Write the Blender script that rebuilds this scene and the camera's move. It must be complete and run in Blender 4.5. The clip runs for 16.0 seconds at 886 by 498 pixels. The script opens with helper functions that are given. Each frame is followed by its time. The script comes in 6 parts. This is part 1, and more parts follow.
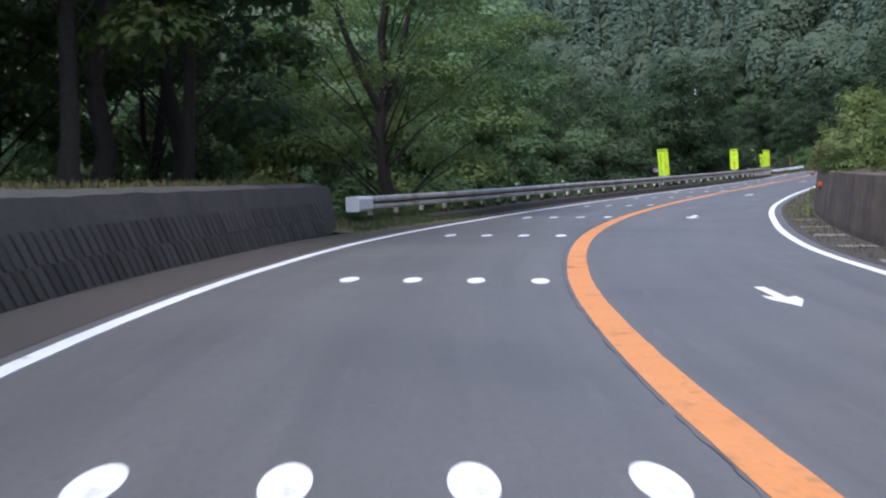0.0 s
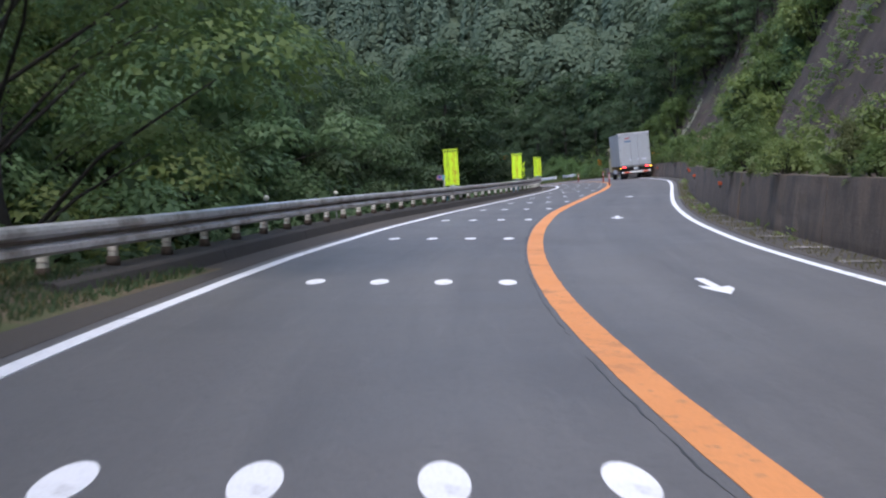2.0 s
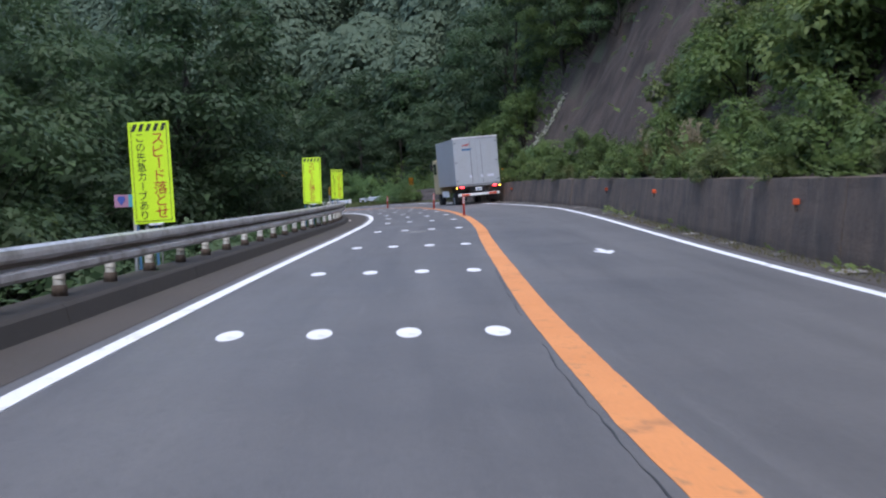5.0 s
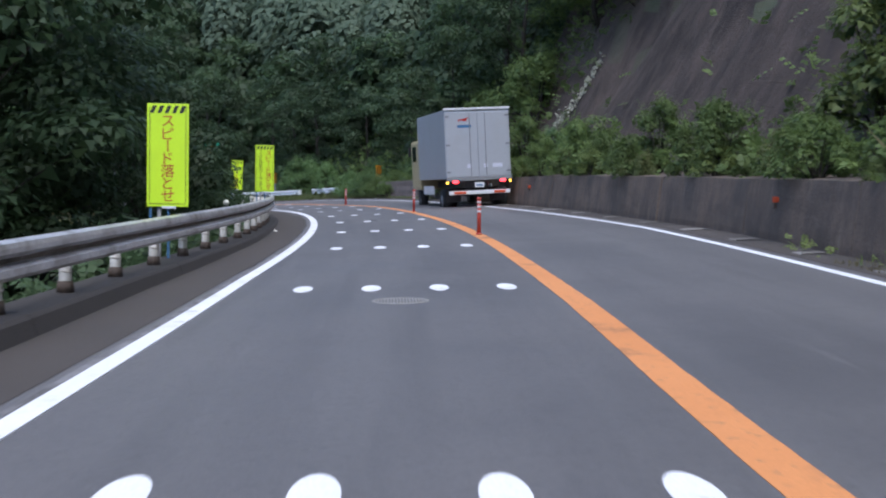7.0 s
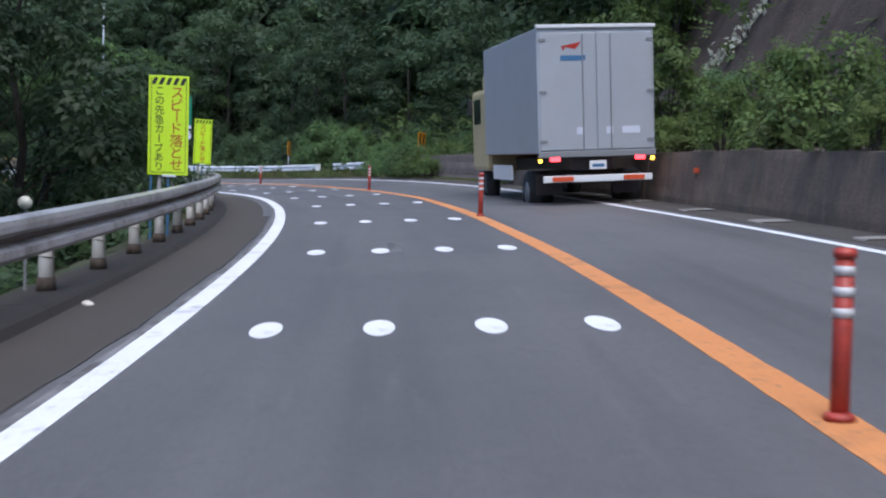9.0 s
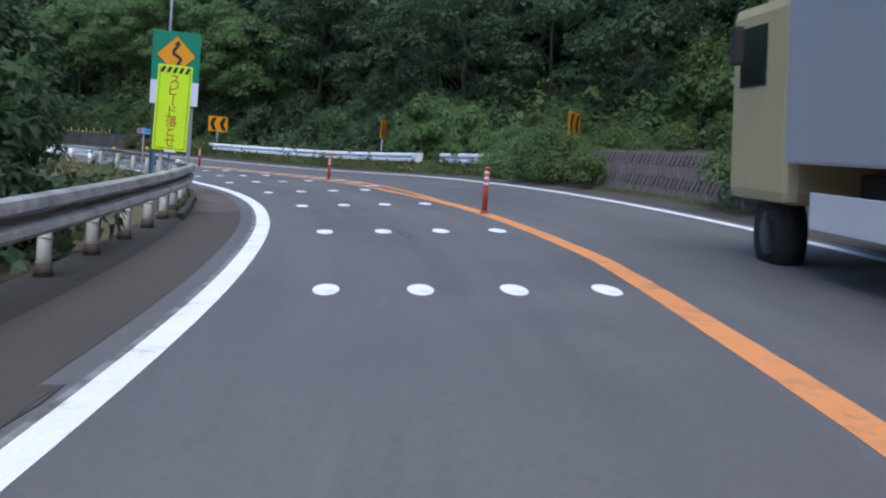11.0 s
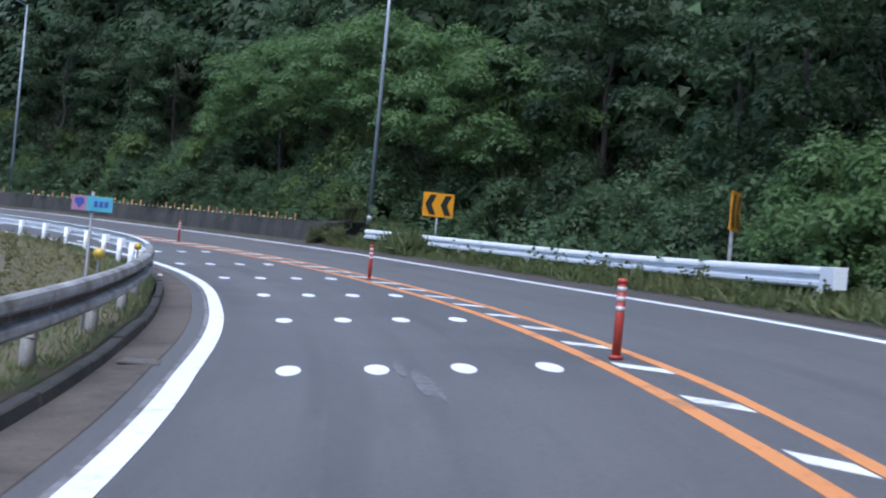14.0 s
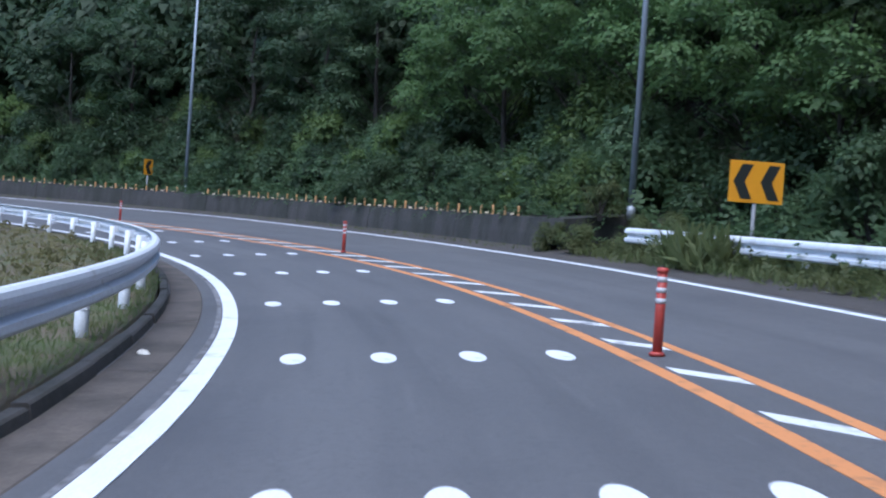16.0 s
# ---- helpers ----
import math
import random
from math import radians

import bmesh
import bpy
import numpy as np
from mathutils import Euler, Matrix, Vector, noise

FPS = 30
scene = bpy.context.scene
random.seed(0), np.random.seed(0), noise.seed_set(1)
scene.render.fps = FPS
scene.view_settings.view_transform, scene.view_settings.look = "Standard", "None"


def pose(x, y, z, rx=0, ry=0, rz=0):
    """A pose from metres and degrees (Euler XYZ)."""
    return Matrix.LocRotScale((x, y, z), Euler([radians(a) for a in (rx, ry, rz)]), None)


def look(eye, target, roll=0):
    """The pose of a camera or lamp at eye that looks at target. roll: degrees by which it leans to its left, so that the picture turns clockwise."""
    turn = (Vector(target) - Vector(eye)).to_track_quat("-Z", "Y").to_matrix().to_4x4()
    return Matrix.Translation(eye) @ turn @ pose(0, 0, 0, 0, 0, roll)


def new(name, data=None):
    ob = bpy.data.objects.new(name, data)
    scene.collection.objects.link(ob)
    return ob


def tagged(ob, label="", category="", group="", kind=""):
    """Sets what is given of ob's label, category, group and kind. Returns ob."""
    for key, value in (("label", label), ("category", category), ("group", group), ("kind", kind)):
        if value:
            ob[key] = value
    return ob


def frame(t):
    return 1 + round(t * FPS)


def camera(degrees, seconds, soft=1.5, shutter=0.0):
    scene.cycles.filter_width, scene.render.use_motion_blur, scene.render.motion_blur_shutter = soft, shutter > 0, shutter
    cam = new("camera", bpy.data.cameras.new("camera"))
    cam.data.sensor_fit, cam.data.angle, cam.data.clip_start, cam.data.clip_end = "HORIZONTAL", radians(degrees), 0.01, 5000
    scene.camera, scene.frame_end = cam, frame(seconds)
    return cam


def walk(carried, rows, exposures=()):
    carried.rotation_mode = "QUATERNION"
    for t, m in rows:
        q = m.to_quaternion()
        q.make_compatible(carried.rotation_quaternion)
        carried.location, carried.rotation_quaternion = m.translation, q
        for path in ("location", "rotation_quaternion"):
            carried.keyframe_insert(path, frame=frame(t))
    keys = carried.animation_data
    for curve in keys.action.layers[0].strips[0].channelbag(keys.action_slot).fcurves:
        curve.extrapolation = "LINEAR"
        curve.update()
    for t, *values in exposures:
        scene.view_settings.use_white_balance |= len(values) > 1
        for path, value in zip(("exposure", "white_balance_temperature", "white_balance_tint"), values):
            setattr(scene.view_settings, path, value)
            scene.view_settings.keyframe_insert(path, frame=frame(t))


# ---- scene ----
cam = camera(41.1, 16.0, soft=2.1, shutter=0.2)
METRES, EYE = 143.0, 1.2
ROWS = [
    (0.0, 0.0, 0.0, 0.0, 0.11, -0.81, 2.44),
    (0.5, -0.0023, 0.0328, 0.0015, -3.63, -0.94, 2.64),
    (1.0, -0.0024, 0.066, 0.0028, -7.22, -0.87, 3.10),
    (1.5, -0.0005, 0.1, 0.0047, -10.70, -1.06, 2.77),
    (2.0, 0.0034, 0.1332, 0.0061, -13.72, -0.99, 2.01),
    (2.5, 0.0095, 0.1668, 0.0077, -16.89, -1.33, 2.51),
    (3.0, 0.0172, 0.2002, 0.0092, -19.71, -1.45, 1.8),
    (3.5, 0.0266, 0.2338, 0.0105, -21.31, -1.48, 2.44),
    (4.0, 0.0375, 0.2673, 0.0119, -22.17, -1.00, 2.35),
    (4.5, 0.0494, 0.3011, 0.0135, -23.84, -0.65, 2.08),
    (5.0, 0.0618, 0.3348, 0.0151, -24.64, -0.26, 1.92),
    (7.5, 0.1286, 0.4923, 0.0236, -26.63, -0.86, -0.73),
    (8.0, 0.1423, 0.5224, 0.0251, -26.29, -1.12, -0.88),
    (8.5, 0.1554, 0.5517, 0.0266, -25.12, -1.63, -1.53),
    (9.0, 0.1677, 0.5804, 0.0282, -24.21, -2.01, -1.48),
    (11.5, 0.2184, 0.7179, 0.0352, -16.39, -3.13, -4.34),
    (12.0, 0.2258, 0.7448, 0.0363, -14.57, -2.78, -3.92),
    (12.5, 0.232, 0.7699, 0.0371, -12.84, -2.30, -3.85),
    (13.0, 0.2376, 0.797, 0.038, -10.99, -1.95, -3.8),
    (13.5, 0.2421, 0.824, 0.0389, -7.91, -0.57, -5.19),
    (14.0, 0.2454, 0.8509, 0.0395, -4.43, 0.29, -5.23),
    (14.5, 0.2472, 0.8775, 0.04, -1.67, 0.13, -5.63),
    (15.0, 0.2476, 0.9035, 0.0405, 1.1, -0.2, -5.32),
    (15.5, 0.2469, 0.9296, 0.041, 4.41, -0.48, -5.31),
    (16.0, 0.2447, 0.956, 0.0412, 7.64, -0.77, -4.00),
]
walk(cam, [(t, pose(METRES * x, METRES * y, METRES * z, 90 + pitch, roll, yaw)) for t, x, y, z, yaw, pitch, roll in ROWS],
     exposures=[(0.0, 1.34, 6600, 12), (1.5, 1.26, 6700, 12), (3.0, 1.25, 6800, 13), (5.0, 1.15, 6500, 12), (8.5, 1.07, 6350, 11), (12.5, 0.98, 6150, 9), (14.0, 1.2, 6000, 10), (15.0, 1.25, 5900, 10), (16.0, 1.12, 5700, 9)])

# ---- light: an overcast evening in a wooded valley ----
world = bpy.data.worlds.new("sky")
scene.world = world
world.use_nodes = True
wn, wl = world.node_tree.nodes, world.node_tree.links
sky = wn.new("ShaderNodeTexSky")
sky.sky_type, sky.sun_disc = "NISHITA", False
sky.sun_elevation, sky.sun_rotation = radians(62), radians(200)
sky.air_density, sky.dust_density, sky.ozone_density = 1.0, 1.0, 1.6
wl.new(sky.outputs["Color"], wn["Background"].inputs["Color"])
wn["Background"].inputs["Strength"].default_value = 0.15
sun = new("sun", bpy.data.lights.new("sun", "SUN"))
sun.data.energy, sun.data.angle, sun.data.color = 1.5, radians(50), (1.0, 0.98, 0.96)
sun.matrix_basis = look((-16, -44, 90), (0, 0, 0))


# ---- materials ----
def node_mat(name):
    m = bpy.data.materials.new(name)
    m.use_nodes = True
    return m, m.node_tree.nodes, m.node_tree.links, m.node_tree.nodes["Principled BSDF"]


def noise_node(n, l, scale, detail=4.0, rough=0.6, coord="Object", stretch=None):
    tc = n.new("ShaderNodeTexCoord")
    t = n.new("ShaderNodeTexNoise")
    t.inputs["Scale"].default_value, t.inputs["Detail"].default_value, t.inputs["Roughness"].default_value = scale, detail, rough
    if stretch:
        mp = n.new("ShaderNodeMapping")
        mp.inputs["Scale"].default_value = stretch
        l.new(tc.outputs[coord], mp.inputs["Vector"])
        l.new(mp.outputs["Vector"], t.inputs["Vector"])
    else:
        l.new(tc.outputs[coord], t.inputs["Vector"])
    return t


def ramp(n, l, src, a, b):
    r = n.new("ShaderNodeMapRange")
    r.inputs["From Min"].default_value, r.inputs["From Max"].default_value = a, b
    l.new(src, r.inputs["Value"])
    return r.outputs["Result"]


def mix(n, l, fac, a, b, blend="MIX"):
    m = n.new("ShaderNodeMix")
    m.data_type, m.blend_type = "RGBA", blend
    for sock, v in ((m.inputs["Factor"], fac), (m.inputs["A"], a), (m.inputs["B"], b)):
        if isinstance(v, (int, float)):
            sock.default_value = v
        elif isinstance(v, tuple):
            sock.default_value = (*v, 1.0)
        else:
            l.new(v, sock)
    return m.outputs["Result"]


def surface(name, c1, c2, fine=40.0, coarse=1.5, rough=0.8, metal=0.0, bump=0.2, depth=0.01, dirt=None, dirt_scale=0.6, dirt_at=(0.5, 0.7),
            stretch=None, vary=0.0, speck=None, coord="Object", streak=None):
    """Two scales of colour, fine relief, and dirt with a shape of its own."""
    m, n, l, b = node_mat(name)
    f = noise_node(n, l, fine, 5.0, 0.65, coord)
    c = noise_node(n, l, coarse, 4.0, 0.6, coord, stretch)
    col = mix(n, l, ramp(n, l, c.outputs["Fac"], 0.3, 0.7), c1, c2)
    col = mix(n, l, 0.35, col, mix(n, l, ramp(n, l, f.outputs["Fac"], 0.35, 0.65), tuple(v * 0.55 for v in c1), tuple(min(1, v * 1.3) for v in c2)))
    if speck:
        s = noise_node(n, l, speck[1], 2.0, 0.5, coord)
        col = mix(n, l, ramp(n, l, s.outputs["Fac"], 0.62, 0.72), col, speck[0])
    if streak:
        s = noise_node(n, l, 4.2, 7.0, 0.75, coord, (1.0, 1.0, 0.13))
        col = mix(n, l, ramp(n, l, s.outputs["Fac"], 0.56, 0.84), col, streak)
    if dirt:
        d = noise_node(n, l, dirt_scale, 6.0, 0.7, coord, stretch)
        col = mix(n, l, ramp(n, l, d.outputs["Fac"], *dirt_at), col, dirt)
    if vary:
        oi = n.new("ShaderNodeObjectInfo")
        hsv = n.new("ShaderNodeHueSaturation")
        l.new(ramp(n, l, oi.outputs["Random"], 0, 1), hsv.inputs["Value"])
        hsv.inputs["Value"].default_value = 1
        vr = n.new("ShaderNodeMapRange")
        vr.inputs["To Min"].default_value, vr.inputs["To Max"].default_value = 1 - vary, 1 + vary
        l.new(oi.outputs["Random"], vr.inputs["Value"])
        l.new(vr.outputs["Result"], hsv.inputs["Value"])
        l.new(col, hsv.inputs["Color"])
        col = hsv.outputs["Color"]
    l.new(col, b.inputs["Base Color"])
    rr = n.new("ShaderNodeMapRange")
    rr.inputs["To Min"].default_value, rr.inputs["To Max"].default_value = max(0.03, rough - 0.12), min(1, rough + 0.1)
    l.new(c.outputs["Fac"], rr.inputs["Value"])
    l.new(rr.outputs["Result"], b.inputs["Roughness"])
    b.inputs["Metallic"].default_value = metal
    if bump:
        bp = n.new("ShaderNodeBump")
        bp.inputs["Strength"].default_value, bp.inputs["Distance"].default_value = bump, depth
        l.new(f.outputs["Fac"], bp.inputs["Height"])
        if streak:
            rib = noise_node(n, l, 5.0, 3.0, 0.6, coord, (1.0, 1.0, 0.3))
            b2 = n.new("ShaderNodeBump")
            b2.inputs["Strength"].default_value, b2.inputs["Distance"].default_value = 0.35, 0.04
            l.new(rib.outputs["Fac"], b2.inputs["Height"])
            l.new(bp.outputs["Normal"], b2.inputs["Normal"])
            l.new(b2.outputs["Normal"], b.inputs["Normal"])
        else:
            l.new(bp.outputs["Normal"], b.inputs["Normal"])
    return m


def leafy(name, dark, light, scale=0.12, gloss=0.58, yellow=None):
    """Leaves: each one its own green, light passing through."""
    m, n, l, b = node_mat(name)
    g = n.new("ShaderNodeNewGeometry")
    c = noise_node(n, l, scale, 3.0, 0.6)
    oi = n.new("ShaderNodeObjectInfo")
    a = mix(n, l, ramp(n, l, g.outputs["Random Per Island"], -1.3, 2.3), dark, light)
    a = mix(n, l, ramp(n, l, c.outputs["Fac"], 0.35, 0.7), a, mix(n, l, 0.5, a, yellow or light))
    hsv = n.new("ShaderNodeHueSaturation")
    vr = n.new("ShaderNodeMapRange")
    vr.inputs["To Min"].default_value, vr.inputs["To Max"].default_value = 0.75, 1.2
    l.new(oi.outputs["Random"], vr.inputs["Value"])
    l.new(vr.outputs["Result"], hsv.inputs["Value"])
    l.new(a, hsv.inputs["Color"])
    l.new(hsv.outputs["Color"], b.inputs["Base Color"])
    b.inputs["Roughness"].default_value = gloss
    b.inputs["Specular IOR Level"].default_value = 0.35
    tr = n.new("ShaderNodeBsdfTranslucent")
    l.new(hsv.outputs["Color"], tr.inputs["Color"])
    mx = n.new("ShaderNodeMixShader")
    mx.inputs["Fac"].default_value = 0.46
    l.new(b.outputs["BSDF"], mx.inputs[1])
    l.new(tr.outputs["BSDF"], mx.inputs[2])
    l.new(mx.outputs["Shader"], n["Material Output"].inputs["Surface"])
    return m


def plain(name, c, rough=0.5, metal=0.0, emit=0.0):
    return surface(name, c, tuple(v * 0.88 for v in c), 350.0, 1.5, rough, metal, 0.04, 0.001) if not emit else glow(name, c, emit)


def glow(name, c, power):
    m, n, l, b = node_mat(name)
    b.inputs["Base Color"].default_value = (*c, 1)
    b.inputs["Emission Color"].default_value, b.inputs["Emission Strength"].default_value = (*c, 1), power
    return m


ASPHALT = surface("asphalt", (0.082, 0.079, 0.081), (0.109, 0.104, 0.106), 90.0, 0.35, 0.60, 0, 0.4, 0.006, dirt=(0.066, 0.064, 0.068), dirt_scale=0.22,
                  dirt_at=(0.5, 0.75), speck=((0.17, 0.17, 0.175), 140.0))


def worn_lane(m):
    """Wheel tracks and drips that run along the lane, on top of the asphalt."""
    n, l = m.node_tree.nodes, m.node_tree.links
    b = n["Principled BSDF"]
    src = b.inputs["Base Color"].links[0].from_socket
    u = n.new("ShaderNodeUVMap")
    u.uv_map = "plan"
    out = src
    for scale, lo, hi, tone in (((0.9, 0.045, 1), 0.42, 0.68, (0.125, 0.120, 0.121)), ((2.6, 0.10, 1), 0.52, 0.78, (0.066, 0.063, 0.065)), ((7.0, 0.5, 1), 0.60, 0.80, (0.133, 0.128, 0.130))):
        mp = n.new("ShaderNodeMapping")
        mp.inputs["Scale"].default_value = scale
        t = n.new("ShaderNodeTexNoise")
        t.inputs["Scale"].default_value, t.inputs["Detail"].default_value = 1.0, 5.0
        l.new(u.outputs["UV"], mp.inputs["Vector"])
        l.new(mp.outputs["Vector"], t.inputs["Vector"])
        f = n.new("ShaderNodeMath")
        f.operation = "MULTIPLY"
        f.inputs[1].default_value = 0.75
        l.new(ramp(n, l, t.outputs["Fac"], lo, hi), f.inputs[0])
        out = mix(n, l, f.outputs["Value"], out, tone)
    for scale, tone, lo, hi in ((16.0, (0.060, 0.058, 0.060), 0.50, 0.66), (48.0, (0.165, 0.160, 0.162), 0.54, 0.70)):
        g = noise_node(n, l, scale, 3.0, 0.7)
        f = n.new("ShaderNodeMath")
        f.operation = "MULTIPLY"
        f.inputs[1].default_value = 0.45
        l.new(ramp(n, l, g.outputs["Fac"], lo, hi), f.inputs[0])
        out = mix(n, l, f.outputs["Value"], out, tone)
    l.new(out, b.inputs["Base Color"])


worn_lane(ASPHALT)
OLD_ASPHALT = surface("old_asphalt", (0.043, 0.037, 0.034), (0.066, 0.056, 0.051), 70.0, 0.6, 0.9, 0, 0.5, 0.008, dirt=(0.05, 0.042, 0.036), dirt_scale=0.8)
SEAM = surface("dusty_joint", (0.036, 0.034, 0.034), (0.058, 0.055, 0.055), 30.0, 2.0, 0.8)
WORN_WHITE = surface("worn_hatch_paint", (0.72, 0.72, 0.72), (0.62, 0.62, 0.62), 45.0, 1.0, 0.7, 0, 0.3, 0.004, dirt=(0.20, 0.195, 0.195), dirt_scale=2.6, dirt_at=(0.54, 0.68), speck=((0.36, 0.355, 0.35), 18.0))
OLD_PAINT = surface("greyed_road_paint", (0.24, 0.235, 0.25), (0.16, 0.157, 0.165), 55.0, 2.0, 0.8, 0, 0.3, 0.004, dirt=(0.085, 0.08, 0.08), dirt_scale=3.0, dirt_at=(0.45, 0.6))
TAR = surface("tar", (0.018, 0.018, 0.02), (0.035, 0.034, 0.035), 30.0, 2.0, 0.6)
WHITE_PAINT = surface("white_road_paint", (0.74, 0.75, 0.80), (0.64, 0.65, 0.70), 55.0, 1.2, 0.7, 0, 0.3, 0.004, dirt=(0.24, 0.235, 0.24), dirt_scale=3.0, dirt_at=(0.57, 0.74))
ORANGE_PAINT = surface("orange_road_paint", (0.62, 0.252, 0.088), (0.55, 0.213, 0.072), 55.0, 0.7, 0.75, 0, 0.3, 0.004, dirt=(0.17, 0.095, 0.055), dirt_scale=1.3, dirt_at=(0.56, 0.74), speck=((0.34, 0.165, 0.075), 11.0))
CONCRETE = surface("weathered_concrete", (0.19, 0.175, 0.165), (0.27, 0.255, 0.24), 35.0, 0.8, 0.9, 0, 0.5, 0.012, dirt=(0.075, 0.068, 0.062), dirt_scale=0.7, dirt_at=(0.42, 0.62))
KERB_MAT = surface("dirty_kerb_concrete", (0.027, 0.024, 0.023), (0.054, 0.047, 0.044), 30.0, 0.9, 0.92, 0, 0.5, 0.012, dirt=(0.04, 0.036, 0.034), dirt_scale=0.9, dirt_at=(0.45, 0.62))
KERB_IN = surface("stained_kerb_concrete", (0.050, 0.044, 0.040), (0.088, 0.078, 0.070), 30.0, 0.9, 0.92, 0, 0.5, 0.012, dirt=(0.032, 0.032, 0.024), dirt_scale=0.9, dirt_at=(0.45, 0.62))
GUTTER_MAT = surface("brown_gutter_concrete", (0.072, 0.058, 0.050), (0.118, 0.097, 0.084), 30.0, 0.9, 0.92, 0, 0.5, 0.010, dirt=(0.042, 0.036, 0.030), dirt_scale=1.2, dirt_at=(0.45, 0.66), vary=0.07)
WALL_MAT = surface("streaked_wall_concrete", (0.108, 0.078, 0.061), (0.150, 0.112, 0.090), 22.0, 0.9, 0.92, 0, 0.6, 0.02, dirt=(0.056, 0.049, 0.046), dirt_scale=1.3, dirt_at=(0.40, 0.68),
                   stretch=(1.0, 1.0, 0.45), vary=0.05, streak=(0.25, 0.205, 0.17))
STONE_MAT = surface("dark_wall_stone", (0.048, 0.043, 0.042), (0.080, 0.072, 0.069), 26.0, 1.5, 0.92, 0, 0.6, 0.015, dirt=(0.04, 0.04, 0.036), dirt_scale=1.3, vary=0.25)
JOINT_MAT = surface("dark_joint", (0.058, 0.048, 0.044), (0.080, 0.068, 0.062), 30.0, 1.0, 0.95)
GALV = surface("weathered_rail_paint", (0.54, 0.525, 0.525), (0.66, 0.65, 0.66), 30.0, 0.9, 0.36, 0.5, 0.1, 0.003, dirt=(0.15, 0.118, 0.092), dirt_scale=1.4, dirt_at=(0.47, 0.74))
GALV_OLD = surface("mossy_rail_paint", (0.42, 0.41, 0.41), (0.56, 0.55, 0.56), 30.0, 0.9, 0.45, 0.3, 0.1, 0.003, dirt=(0.13, 0.112, 0.085), dirt_scale=1.7, dirt_at=(0.40, 0.66))
GRIME = surface("brown_rail_grime", (0.10, 0.078, 0.062), (0.20, 0.165, 0.14), 30.0, 1.1, 0.9, dirt=(0.05, 0.05, 0.03), dirt_scale=2.0)
POST_GREY = surface("grey_post_paint", (0.24, 0.235, 0.23), (0.31, 0.30, 0.295), 30.0, 2.0, 0.6, 0, 0.15, 0.003, dirt=(0.13, 0.11, 0.09), dirt_scale=3.0, dirt_at=(0.5, 0.7), vary=0.15)
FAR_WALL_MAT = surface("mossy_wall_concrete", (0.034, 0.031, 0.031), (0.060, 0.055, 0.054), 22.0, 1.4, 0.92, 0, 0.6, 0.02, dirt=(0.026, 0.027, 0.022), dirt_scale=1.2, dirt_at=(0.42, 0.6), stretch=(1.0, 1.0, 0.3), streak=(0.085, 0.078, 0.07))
RAIL_WHITE = surface("white_rail_paint", (0.72, 0.74, 0.78), (0.62, 0.64, 0.68), 30.0, 0.9, 0.45, 0, 0.1, 0.003, dirt=(0.34, 0.31, 0.28), dirt_scale=1.6, dirt_at=(0.58, 0.78))
POST_WHITE = surface("dirty_white_post", (0.60, 0.60, 0.58), (0.48, 0.47, 0.45), 30.0, 2.0, 0.6, 0, 0.15, 0.003, dirt=(0.20, 0.17, 0.14), dirt_scale=3.0, dirt_at=(0.5, 0.7), vary=0.15)
RUST = surface("rusty_dark_steel", (0.06, 0.048, 0.042), (0.11, 0.08, 0.065), 30.0, 3.0, 0.8, 0.2)
STEEL_GREY = plain("grey_painted_steel", (0.22, 0.225, 0.24), 0.5)
DARK_STEEL = plain("dark_grey_steel", (0.05, 0.055, 0.06), 0.5)
LAMP_STEEL = plain("galvanised_lamp_steel", (0.30, 0.33, 0.38), 0.45, 0.4)
RED_POST = surface("faded_red_plastic", (0.42, 0.055, 0.04), (0.34, 0.04, 0.03), 30.0, 4.0, 0.5, 0, 0.1, 0.003, dirt=(0.10, 0.03, 0.025), dirt_scale=6.0, dirt_at=(0.55, 0.75))
WHITE_BAND = plain("white_reflective_band", (0.52, 0.52, 0.54), 0.4)
SIGN_YELLOW = plain("fluorescent_yellow_green_sheet", (0.58, 0.86, 0.02), 0.5)
SIGN_BLACK = plain("black_sign_print", (0.015, 0.018, 0.015), 0.5)
SIGN_RED = plain("red_sign_print", (0.42, 0.03, 0.02), 0.5)
SIGN_ORANGE = plain("amber_sign_sheet", (0.72, 0.30, 0.012), 0.45)
SIGN_GREEN = plain("green_sign_sheet", (0.005, 0.20, 0.12), 0.45)
SIGN_WHITE = plain("white_sign_plate", (0.62, 0.64, 0.74), 0.5)
PALE_POST = plain("pale_grey_post", (0.36, 0.37, 0.40), 0.5)
SIGN_BLUE = plain("light_blue_sign_sheet", (0.10, 0.42, 0.56), 0.45)
SIGN_PINK = plain("faded_pink_sign_sheet", (0.42, 0.22, 0.34), 0.45)
SIGN_NAVY = plain("route_shield_blue", (0.06, 0.10, 0.40), 0.45)
FRAME_BLUE = plain("blue_sign_frame", (0.05, 0.15, 0.30), 0.5)
RED_MARK = plain("red_reflector_plastic", (0.62, 0.09, 0.03), 0.4)
AMBER_MARK = plain("amber_reflector_plastic", (0.66, 0.34, 0.14), 0.4)
PALE_MARK = plain("pale_reflector_strip", (0.85, 0.66, 0.46), 0.4)
DELIN = plain("delineator_lens", (0.50, 0.50, 0.44), 0.35)
DELIN_Y = plain("amber_delineator_lens", (0.55, 0.38, 0.06), 0.35)
IRON = surface("worn_cast_iron", (0.11, 0.105, 0.10), (0.17, 0.16, 0.155), 60.0, 6.0, 0.6, 0.5, 0.3, 0.004)
